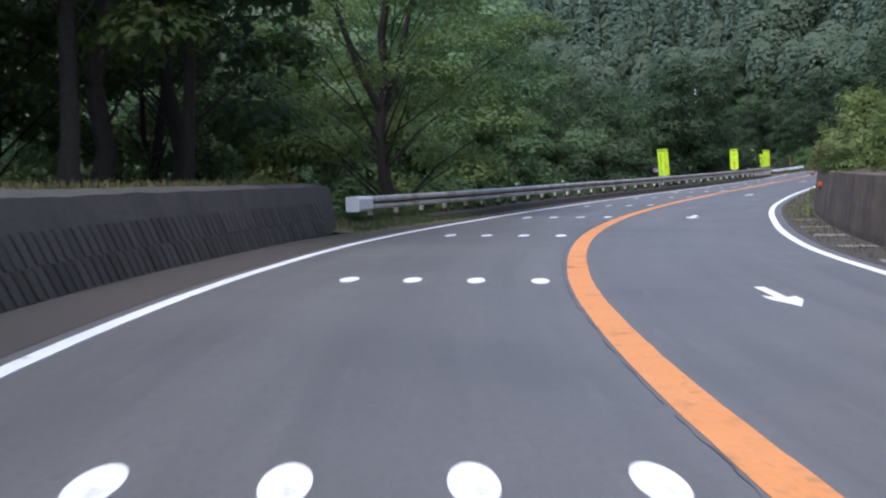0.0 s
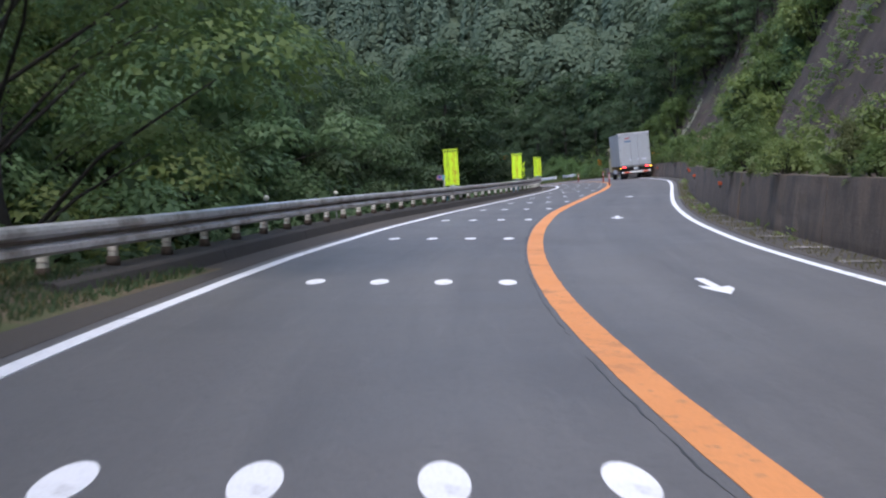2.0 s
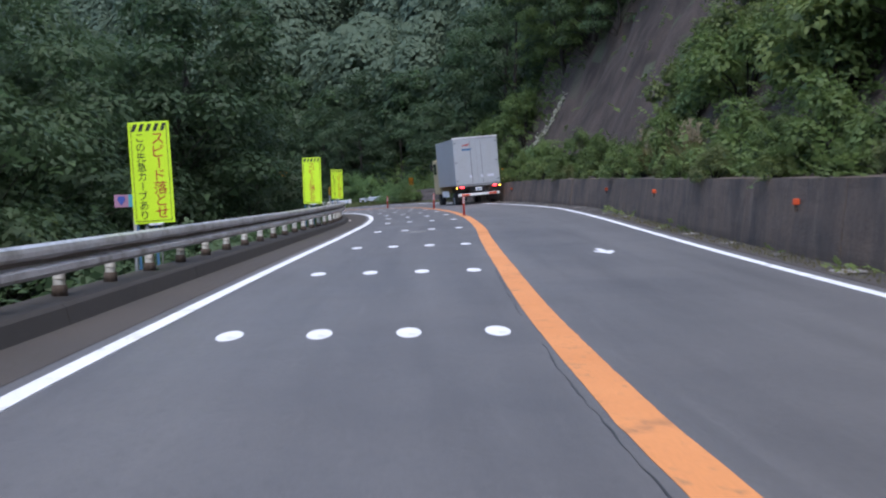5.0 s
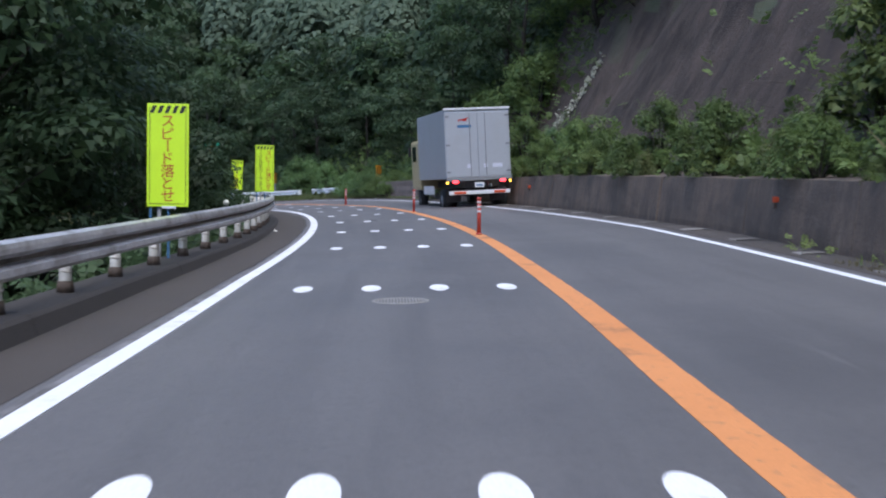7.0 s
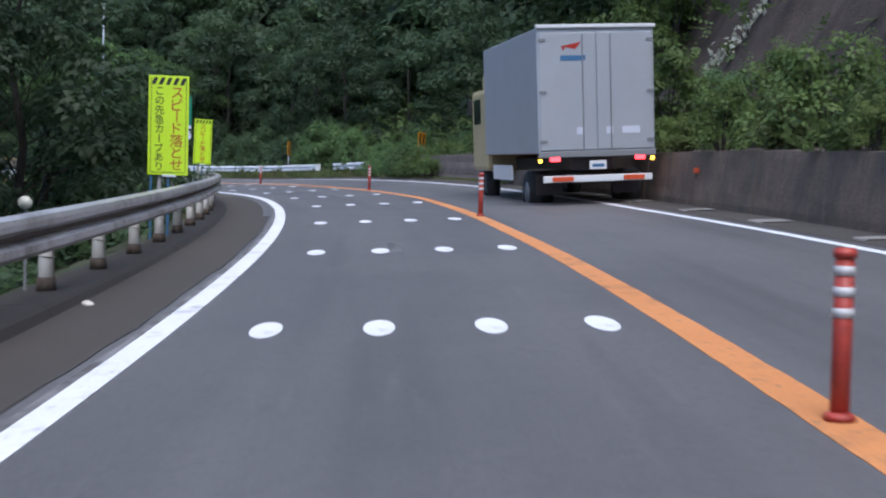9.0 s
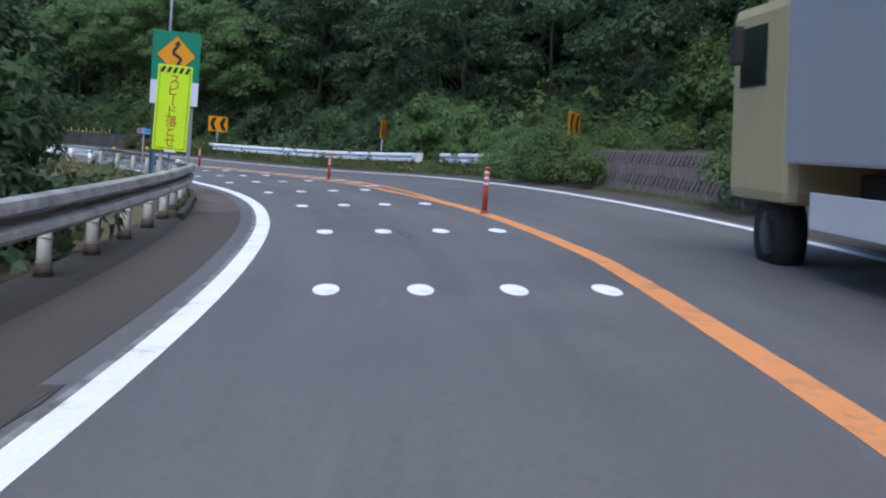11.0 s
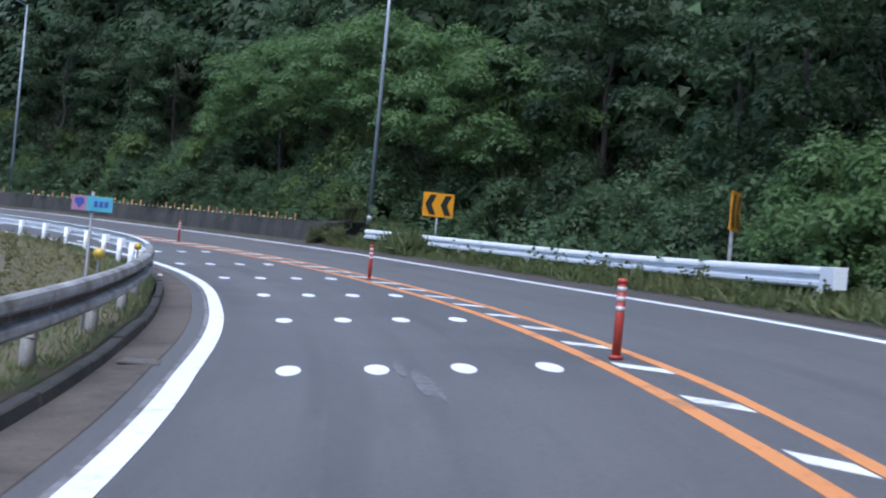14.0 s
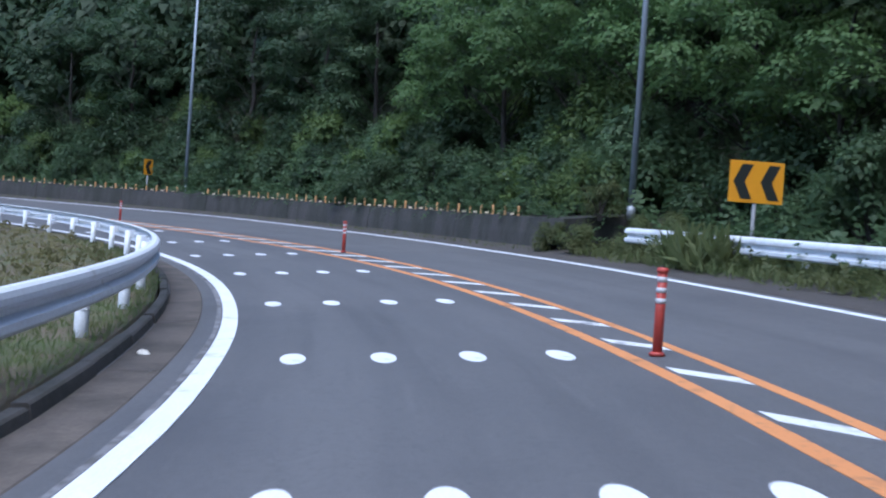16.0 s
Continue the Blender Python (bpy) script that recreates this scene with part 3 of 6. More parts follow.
RISE = table((112, -1.5), (118, -0.2), (122, 0.6), (126, 1.0), (240, 1.0))
solid("inner_verge", sweep("inner_verge", steps(112, 206, 1.0), lambda s: [(KERB(s) - (0.44 if s < 122.1 else 0.17), -0.3), (KERB(s) - (0.45 if s < 122.1 else 0.18), 0.10 * RISE(s)), (KERB(s) - 0.5, 0.135 * RISE(s)), (KERB(s) - 1.3, (0.145 + 0.03 * math.sin(s * 1.1)) * RISE(s)), (KERB(s) - 2.6, 0.10 * RISE(s)), (KERB(s) - 3.8, -0.6)], smooth_faces=True), EARTH, None,
      "brown earth verge with dry grass inside the bend", "verge", kind="structure")


def stripe(name, a, b, centre, width, material, label, h=0.004, d=1.0, group=""):
    """A painted line, laid in lengths of about 12 m."""
    w = width if callable(width) else (lambda s: width)
    top = thing(name, None, label, "road marking", group)
    k = max(1, round((b - a) / 12))
    for i in range(k):
        part("line_length", sweep("line_length", steps(a + (b - a) * i / k, a + (b - a) * (i + 1) / k, d), lambda s: [(centre(s) - w(s) / 2, 0.0), (centre(s) - w(s) / 2, h), (centre(s) + w(s) / 2, h), (centre(s) + w(s) / 2, 0.0)]), material, top)
    return top


stripe("edge_line", -50, 236, LINE_L, table((0, 0.15), (85, 0.16), (100, 0.18), (131, 0.195), (145, 0.185), (152, 0.17), (200, 0.17)), WHITE_PAINT, "white painted edge line along the kerb side of the lane", 0.009)
stripe("edge_line", -50, 236, LINE_R, 0.15, WHITE_PAINT, "white painted edge line beside the wall and verge")
BROAD_LINE = table((0, 0.28), (30, 0.27), (50, 0.28), (75, 0.27), (95, 0.24), (120, 0.20), (127, 0.22))
stripe("centre_line", -50, 127, lambda s: LINE_C(s) + 0.007 * noise.noise((s * 1.7, 0, 4)), lambda s: BROAD_LINE(s) + 0.016 * noise.noise((s * 2.9, 7, 0)), ORANGE_PAINT, "broad worn orange no-overtaking centre line", 0.004, 0.25)
stripe("centre_line", 127, 236, lambda s: LINE_C(s) - 0.045 + 0.006 * noise.noise((s * 2.1, 2, 0)), lambda s: 0.13 + 0.02 * noise.noise((s * 3.3, 5, 0)), ORANGE_PAINT, "thin orange line bounding the hatched centre strip")
stripe("centre_line", 127, 236, lambda s: LINE_C2(s) + 0.008 * noise.noise((s * 1.9, 6, 0)), lambda s: 0.108 + 0.03 * noise.noise((s * 2.7, 9, 0)), ORANGE_PAINT, "thin orange line bounding the hatched centre strip")
for a, b in ((-8, 6), (6.3, 17), (17.4, 27), (28, 39), (39.6, 47), (47.3, 52), (53.5, 58), (60, 66)):
    stripe("tar_seam", a, b, lambda s: LINE_C(s) - 0.190 + 0.02 * math.sin(s * 0.21) - 0.03 * noise.noise((s * 1.1, 3, 0)) - 0.022 * noise.noise((s * 4.3, 1, 0)), lambda s: 0.008 + 0.006 * math.sin(s * 5.3), TAR,
           "dark crack in the asphalt along the centre line", 0.003, 0.12)
stripe("old_edge_line", 70, 182, lambda s: LINE_L(s) - 0.125, lambda s: 0.05 + 0.012 * math.sin(s * 1.9), OLD_PAINT, "greyed remains of an older edge line", 0.003)
stripe("tar_seam", 84, 110, lambda s: LINE_L(s) - 0.22 - 0.015 * math.sin(s * 1.3) - 0.01 * math.sin(s * 4.4), lambda s: 0.013 + 0.007 * math.sin(s * 3.1), SEAM, "dark tar-filled joint in the asphalt beside the edge line", 0.007, 0.4)

for k in range(46):
    s = 129.42 + k * 1.965
    a, b = float(LINE_C(s)) + 0.07, float(LINE_C2(s)) - 0.07
    if b - a < 0.17:
        continue
    w = 0.34
    v = np.concatenate([place([s + 1.7 * (b - a), s + 1.7 * (b - a) + w, s + w, s], [a, a, b, b], 0.0045), place([s + 1.7 * (b - a), s + 1.7 * (b - a) + w, s + w, s], [a, a, b, b], 0.0005)])
    solid("hatch_stripe", mesh("hatch_stripe", v, [(3, 2, 1, 0), (0, 1, 5, 4), (1, 2, 6, 5), (2, 3, 7, 6), (3, 0, 4, 7)]), WORN_WHITE, None,
          "white slanted bar between the two orange lines", "road marking", "hatching between the orange lines")

DOT_ROWS = [(-4.6, 0.02), (4.64, 0.046), (13.79, 0.153), (23.62, -0.063), (32.6, -0.118), (42.02, -0.279), (50.84, -0.305), (58.89, -0.233), (66, -0.087),
            (73.25, 0.02), (81.68, 0.073), (89.03, 0.163), (95.17, 0.188), (101.2, 0.262), (107.1, 0.3), (113.68, 0.51), (119.57, 0.492), (125.73, 0.459),
            (131.61, 0.338), (137.87, 0.274), (142.99, 0.309), (147.82, 0.377), (152.8, 0.246), (158.31, 0.137), (164.5, 0.15), (170.5, 0.15), (176.5, 0.15),
            (182.5, 0.15), (188.5, 0.15)]
dot = flat("road_dot", [(0.106 * math.cos(a * math.pi / 14), 0.345 * math.sin(a * math.pi / 14)) for a in range(28)], 0.004)
for s, l in DOT_ROWS:
    for i in range(4):
        p, t, la = place(s, l + (i - 1.5) * 0.745)[0], Vector(row(TAN, s)[0]), Vector(row(LAT, s)[0])
        rot = Matrix((la, t, la.cross(t))).transposed().to_4x4()
        solid("road_dot", dot, WHITE_PAINT, Matrix.Translation(Vector(p)) @ rot, "white oval slow-down dot painted on the lane", "road marking", "rows of white dots")

arrow = flat("road_arrow", [(-0.06, 0.95), (-0.06, -0.15), (-0.17, -0.02), (-0.17, -0.35), (0.0, -0.98), (0.17, -0.35), (0.17, -0.02), (0.06, -0.15), (0.06, 0.95)], 0.004)
for s, l in ((-7, 3.7), (12.3, 3.68), (32.3, 3.30), (51.6, 3.17), (69.5, 3.40)):
    p, t, la = place(s, l)[0], Vector(row(TAN, s)[0]), Vector(row(LAT, s)[0])
    solid("road_arrow", arrow, WHITE_PAINT, Matrix.Translation(Vector(p)) @ Matrix((la, t, la.cross(t))).transposed().to_4x4(),
          "small white arrow painted on the oncoming lane", "road marking", "arrows on the oncoming lane")


def manhole(s, l):
    p, t, la = place(s, l)[0], Vector(row(TAN, s)[0]), Vector(row(LAT, s)[0])
    top = thing("manhole", Matrix.Translation(Vector(p)) @ Matrix((la, t, la.cross(t))).transposed().to_4x4(), "round cast-iron manhole cover with a pale rim", "manhole cover")
    n = 36
    ring = lambda r, z: [(r * math.cos(2 * math.pi * i / n), r * math.sin(2 * math.pi * i / n), z) for i in range(n)]
    v = ring(0.285, 0.0) + ring(0.283, 0.006) + ring(0.25, 0.006) + ring(0.248, 0.001)
    part("rim", mesh("rim", v, [(k * n + i, k * n + (i + 1) % n, (k + 1) * n + (i + 1) % n, (k + 1) * n + i) for k in range(3) for i in range(n)]), IRON_RIM, top, "pale worn rim")
    part("lid", flat("lid", [(0.248 * math.cos(2 * math.pi * i / n), 0.248 * math.sin(2 * math.pi * i / n)) for i in range(n)], 0.002), IRON, top)
    for i in range(-7, 8):
        x = i * 0.031
        y = math.sqrt(max(0, 0.235 ** 2 - x * x))
        if y > 0.03:
            part("rib", box("rib", (0.014, 2 * y, 0.006), (x, 0, 0.005)), IRON_RIM, top)


manhole(80.36, 0.01)

# ---- walls, kerbs and gutters ----
random.seed(3)
wall_r = thing("wall_right", None, "low streaked concrete retaining wall with vertical joints", "wall", kind="structure")
s = -40.0
while s < 121:
    e = min(s + random.uniform(4.2, 5.6), 121.5)
    st, hs = steps(s + 0.012, e - 0.012, 0.45), [0, 0.12, 0.3, 0.5, 0.7, 0.88, 1.0]
    out = random.uniform(-0.015, 0.02)
    prof = lambda q: ([(WALL_R(q) + out + 0.16 * u + 0.014 * noise.noise((q * 1.3, u * 5, 1.7)), -0.2 if u == 0 else u * WALL_H(q) + 0.012 * noise.noise((q * 0.7, 3, u))) for u in hs]
                      + [(WALL_R(q) + 0.62, WALL_H(q) + 0.01), (WALL_R(q) + 2.0, WALL_H(q) + 0.05), (WALL_R(q) + 2.0, -0.2)])
    part("wall_section", sweep("wall_section", st, prof, True, True), WALL_MAT, wall_r)
    s = e
for k in range(34):
    s = 14 + k * 3.1
    a, b = float(LINE_R(s)) + 0.45, float(WALL_R(s)) - 0.06
    part("drain_slab", sweep("drain_slab", steps(s, s + random.uniform(0.35, 0.6), 0.3), lambda q: [(a, 0), (a + 0.02, 0.022), (b - 0.02, 0.026), (b, 0)], False), CONCRETE, wall_r, "pale concrete drain slab at the wall's foot")

wall_l = thing("wall_left", None, "dark retaining wall of slanted stones under the trees", "wall", kind="structure")
LW = lambda s: -3.52 - 0.06 * math.sin(s * 0.1) - 0.25 * float(smooth(16, 24, s))
part("backing", sweep("backing", steps(-45, 24.4, 0.5), lambda s: [(LW(s), -0.1), (LW(s) - 0.10 + 0.02 * noise.noise((s * 2, 1, 0)), 0.68), (LW(s) - 0.16 + 0.02 * noise.noise((s * 2, 0, 5)), 1.0 + 0.03 * noise.noise((s * 1.5, 0, 0))), (LW(s) - 0.4, 1.06 + 0.05 * noise.noise((s, 0, 2))), (LW(s) - 2.0, 1.04), (LW(s) - 2.0, -0.3)], True, True), STONE_MAT, wall_l, "dark mortared backing")


def stone(name, w, h, d, lean, e=0.014):
    """A slanted wall stone, its face pillowed, in x along the wall, y out of it and z up."""
    o = [(-w / 2, 0), (w / 2, 0), (w / 2 + lean, h), (-w / 2 + lean, h)]
    k = lean * e / h
    i = [(-w / 2 + e + k, e * 0.3), (w / 2 - e + k, e * 0.3), (w / 2 + lean - k - e, h - e * 0.3), (-w / 2 + lean - k + e, h - e * 0.3)]
    v = [(x, 0, z) for x, z in o] + [(x, d * 0.6, z) for x, z in o] + [(x, d, z) for x, z in i]
    f = [(8, 11, 10, 9)] + [(k, k + 4, (k + 1) % 4 + 4, (k + 1) % 4) for k in range(4)] + [(k + 4, k + 8, (k + 1) % 4 + 8, (k + 1) % 4 + 4) for k in range(4)]
    return mesh(name, v, f)


STONES = [stone("stone", w, 0.33, d, 0.30) for w, d in ((0.243, 0.020), (0.240, 0.016), (0.244, 0.023))]
for r_ in range(2):
    for k in range(112):
        s = -4.0 + k * 0.25 - 0.12 * r_
        if s > 24:
            break
        p, t = place(s, LW(s) - 0.05 * r_ - 0.005, 0.0 + r_ * 0.330)[0], row(TAN, s)[0]
        m = Matrix.Translation(Vector(p)) @ Matrix.Rotation(math.atan2(t[1], t[0]) + math.pi, 4, "Z") @ Matrix.Rotation(radians(8), 4, "X")
        part("stone", STONES[random.randrange(3)], STONE_MAT, wall_l, "", m)

block_wall = thing("block_wall", None, "brown block retaining wall in herringbone courses under shrubs", "wall", kind="structure")
part("backing", sweep("backing", steps(121.6, 132.5, 0.8), lambda s: [(WALL_R(s) + 0.02, -0.1), (WALL_R(s) + 0.11, 0.86), (WALL_R(s) + 2.0, 0.9), (WALL_R(s) + 2.0, -0.2)], True, True), JOINT_MAT, block_wall)
BLOCKS = [[stone("block", 0.188, 0.2175, d, lean) for d in (0.022, 0.018, 0.025)] for lean in (0.17, -0.17)]
for r_ in range(4):
    for k in range(46):
        s = 122.2 + k * 0.212 + 0.17 * (r_ % 2)
        if s > 132:
            break
        p, t = place(s, WALL_R(s) + 0.02 + r_ * 0.0226, 0.0 + r_ * 0.2155)[0], row(TAN, s)[0]
        part("block", BLOCKS[r_ % 2][random.randrange(3)], BLOCK_MAT, block_wall, "", Matrix.Translation(Vector(p)) @ Matrix.Rotation(math.atan2(t[1], t[0]), 4, "Z") @ Matrix.Rotation(radians(6), 4, "X"))

last_wall = thing("wall_far", None, "low dark retaining wall with a row of amber reflectors", "wall", kind="structure")
s = 168.5
while s < 228:
    e = s + 6.0
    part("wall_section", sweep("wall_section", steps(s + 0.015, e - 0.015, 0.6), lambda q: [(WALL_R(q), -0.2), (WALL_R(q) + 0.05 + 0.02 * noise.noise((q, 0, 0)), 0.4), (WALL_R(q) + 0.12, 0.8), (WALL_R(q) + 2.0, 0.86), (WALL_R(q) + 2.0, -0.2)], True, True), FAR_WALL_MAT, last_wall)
    s = e
tab, dash = box("reflector_post", (0.095, 0.03, 0.27), (0, 0, 0.12), 0.008), box("reflector_dash", (0.20, 0.03, 0.05), (0, 0, 0), 0.008)
for k in range(62):
    s = 171.0 + k * 0.72
    if 192.6 < s < 194.2:
        continue
    t = row(TAN, s)[0]
    turn = Matrix.Rotation(math.atan2(t[1], t[0]), 4, "Z")
    q = solid("wall_reflector", tab, AMBER_MARK, Matrix.Translation(Vector(place(s, WALL_R(s) + 0.2, 0.80)[0])) @ turn, "small amber reflector post standing on the wall", "reflector", "reflectors along the wall")
    part("pale_dash", dash, PALE_MARK, q, "pale reflective strip", Matrix.Translation((0.36, 0.0, 0.05)))

def mound(s, l):
    """The grassy earth between the end of the stone wall and the start of the kerb."""
    d = KERB(s) + 0.30 - l
    return (0.26 * smooth(0.0, 0.9, d) + 0.04 * np.sin(s * 2.3) * smooth(0.2, 0.8, d)) * smooth(23.6, 25.2, s) * (1 - smooth(29.5, 35.0, s)) + 0.005


solid("verge_mound", sweep("verge_mound", steps(24.1, 34.5, 0.4), lambda s: [(float(KERB(s)) + o, float(mound(s, KERB(s) + o))) for o in (0.30, 0.15, 0.0, -0.2, -0.4, -0.7, -1.2)] + [(float(KERB(s)) - 1.9, -0.5)], smooth_faces=True), EARTH, None,
      "low earth mound with dry grass at the barrier's start", "verge", kind="structure")
KERB_H = table((27, 0.20), (70, 0.20), (85, 0.15), (93, 0.11), (102, 0.07), (112, 0.05), (125, 0.05))
kerb = thing("kerb", None, "dirty dark concrete kerb carrying the crash barrier", "kerb", kind="structure")
s = 30.0
while s < 121:
    e = min(s + 6.0, 122)
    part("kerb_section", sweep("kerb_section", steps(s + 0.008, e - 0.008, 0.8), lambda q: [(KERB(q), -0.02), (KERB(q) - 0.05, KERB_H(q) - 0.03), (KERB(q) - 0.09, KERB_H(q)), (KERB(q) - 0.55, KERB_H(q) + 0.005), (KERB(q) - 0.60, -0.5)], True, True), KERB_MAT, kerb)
    s = e
s = 122.02
while s < 206:
    e = s + 1.96
    dz, dl = random.uniform(-0.012, 0.012), random.uniform(-0.015, 0.015)
    part("kerb_block", sweep("kerb_block", steps(s + 0.012, e, 0.65), lambda q: [(KERB(q) + dl, -0.02), (KERB(q) - 0.02 + dl, 0.085 + dz), (KERB(q) - 0.04 + dl, 0.10 + dz), (KERB(q) - 0.13 + dl, 0.10 + dz), (KERB(q) - 0.14 + dl, -0.3)], True, True), KERB_IN, kerb)
    s += 2.0
gutter = thing("gutter", None, "brown stained concrete gutter of flat slabs beside the kerb", "gutter", kind="structure")
s = 124.1
while s < 206:
    dz = random.uniform(-0.002, 0.003)
    part("gutter_slab", sweep("gutter_slab", steps(s + 0.003, s + 3.997, 0.66), lambda q: [(KERB(q) + 0.0, 0.002), (KERB(q) + 0.02, 0.012 + dz), (LINE_L(q) - 0.34, 0.008 + dz), (LINE_L(q) - 0.33, 0.0)]), GUTTER_MAT, gutter)
    s += 4.0
grate = thing("drain_grate", spot(138.6, -2.15, 0.012), "small dark iron drain grate in the gutter", "drain grate")
part("frame", box("frame", (0.38, 0.42, 0.010), (0, 0, -0.002), 0.003), RUST, grate)
for i in range(7):
    part("bar", box("bar", (0.34, 0.028, 0.010), (0, -0.16 + i * 0.054, 0.006), 0.003), IRON, grate)

# ---- crash barriers ----
BEAM = [(-0.05, 0.160), (0.014, 0.160), (0.050, 0.140), (0.066, 0.102), (0.066, 0.062), (-0.01, 0.022), (-0.01, -0.022), (0.065, -0.060), (0.065, -0.115), (0.03, -0.150), (-0.03, -0.150)]
BEAM = BEAM + [(o - 0.012, h * 0.97) for o, h in BEAM[::-1]]


COLLAR = rod("collar", 0.067, 0.018, (0, 0, 0), 12, bevel=0.004, turn=Matrix.Rotation(radians(7), 4, "Y"))


def barrier(name, a, b, centre, mid, side, beam_mat, post_mat, label, gap, foot, start=None):
    """A corrugated beam on posts; side is +1 where the beam faces towards larger l."""
    top = thing(name, None, label, "crash barrier")
    s = a
    while s < b - 0.5:
        e = min(s + 4.0, b)
        part("beam", sweep("beam", steps(s, e + 0.06, 1.0), lambda q: [(centre(q) + side * o, mid + h) for o, h in BEAM], True, True), beam_mat, top)
        if beam_mat in (GALV, GALV_OLD):
            part("grime", sweep("grime", steps(s + 0.02, e, 1.0), lambda q: [(centre(q) - side * 0.0085, mid + 0.020 + 0.006 * math.sin(q * 3.1)), (centre(q) - side * 0.0085, mid - 0.022 - 0.006 * math.sin(q * 2.3))]), GRIME, top, "brown grime in the beam's groove")
        s = e
    shaft, shoe, spacer = rod("post", 0.062, 0.86, (0, 0, -0.34), 12, bevel=0.008), rod("shoe", 0.085, 0.12, (0, 0, 0), 12, 0.075), box("bracket", (0.10, 0.09, 0.16), (0, 0, 0), 0.01)
    s = a + 0.5
    while s < b - 0.3:
        t = row(TAN, s)[0]
        turn = Matrix.Rotation(math.atan2(t[1], t[0]) - math.pi / 2, 4, "Z")
        m = Matrix.Translation(Vector(place(s, centre(s) - side * 0.15, mid - 0.45)[0])) @ turn
        q = part("post", shaft, post_mat, top, "", m @ Matrix.Diagonal((1, 1, 1, 1)))
        part("shoe", shoe, RUST, q, "rusty dark foot", Matrix.Translation((0, 0, (foot(s) if callable(foot) else foot) - mid + 0.45)))
        part("collar", COLLAR, post_mat, q, "", Matrix.Translation((0, 0, 0.21)))
        part("bracket", spacer, post_mat, q, "", Matrix.Translation((side * 0.09, 0, 0.45)))
        s += gap(s) if callable(gap) else gap
    return top


RAIL = lambda s: RAIL_L(s) - 0.10
left_rail = barrier("crash_barrier", 26.2, 128.0, RAIL, 0.60, 1, GALV, POST_WHITE, "weathered grey corrugated crash barrier on white posts", 1.9, lambda s: float(KERB_H(s)) - 0.01)
part("end_cap", sweep("end_cap", [25.2, 25.35, 25.9, 26.25], lambda s: [(RAIL(26.2) + 0.05, 0.76), (RAIL(26.2) + 0.09, 0.70), (RAIL(26.2) + 0.09, 0.48), (RAIL(26.2) + 0.05, 0.43), (RAIL(26.2) - 0.22, 0.43), (RAIL(26.2) - 0.22, 0.76)], True, True), RAIL_WHITE, left_rail, "pale boxed end cap")
barrier("crash_barrier", 128.06, 150, lambda s: RAIL_L(s) - 0.24, 0.60, 1, GALV_OLD, POST_GREY, "weathered pale crash barrier on the grassy verge of the bend", 2.9, -0.06)
barrier("crash_barrier", 150.06, 205, lambda s: RAIL_L(s) - 0.24, 0.60, 1, RAIL_WHITE, RAIL_WHITE, "white corrugated crash barrier round the inside of the bend", 3.0, -0.06)
RR = lambda s: WALL_R(s) + 0.35
for a, b in ((131.5, 141.4), (143.6, 166.0)):
    rr = barrier("crash_barrier", a, b, RR, 0.52, -1, RAIL_WHITE, RAIL_WHITE, "white corrugated crash barrier half sunk in weeds", 4.0, 0.05)
    part("end_cap", sweep("end_cap", [a - 0.3, a - 0.1, a + 0.05], lambda s: [(RR(a) - 0.10, 0.68), (RR(a) - 0.10, 0.36), (RR(a) + 0.12, 0.36), (RR(a) + 0.12, 0.68)], True, True), RAIL_WHITE, rr)
for s, l, h in ((41.0, 0.42, 0.83), (47.6, 0.42, 0.83), (66.2, 0.42, 0.80), (91.0, 0.42, 0.80), (97.0, 0.42, 0.80), (124.6, 0.27, 0.82), (140.3, 0.40, 0.93), (146.5, 0.42, 0.82)):
    d = thing("delineator", spot(s, RAIL_L(s) - l, h), "round pale reflector disc on a thin stem behind the barrier", "delineator", "delineators")
    part("disc", rod("disc", 0.055, 0.02, (0, 0, 0), 20, bevel=0.004, turn=Matrix.Rotation(radians(90), 4, "X")), DELIN if s < 130 else DELIN_Y, d)
    part("stem", rod("stem", 0.014, h + 0.35, (0, 0.01, -h - 0.30), 8), STEEL_GREY, d)


# ---- lane poles ----
def lane_pole(s, l):
    top = thing("lane_pole", spot(s, l, 0.004), "red flexible lane pole with white bands on the centre line", "lane pole", "poles along the centre line")
    part("foot", rod("foot", 0.075, 0.035, (0, 0, 0), 20, 0.055, 0.006), RED_POST, top)
    part("tube", rod("tube", 0.042, 0.70, (0, 0, 0.02), 20, 0.040, 0.004), RED_POST, top)
    part("cap", rod("cap", 0.049, 0.05, (0, 0, 0.69), 20, bevel=0.008), RED_POST, top)
    for z in (0.44, 0.53, 0.62):
        part("band", rod("band", 0.0435, 0.042, (0, 0, z), 20), WHITE_BAND, top, "white reflective band")


for s, l in ((92.3, 1.82), (107.6, 1.93), (122.85, 2.04), (138.4, 2.12), (152.65, 2.15), (170.5, 2.5), (189.0, 2.6)):
    lane_pole(s, l)


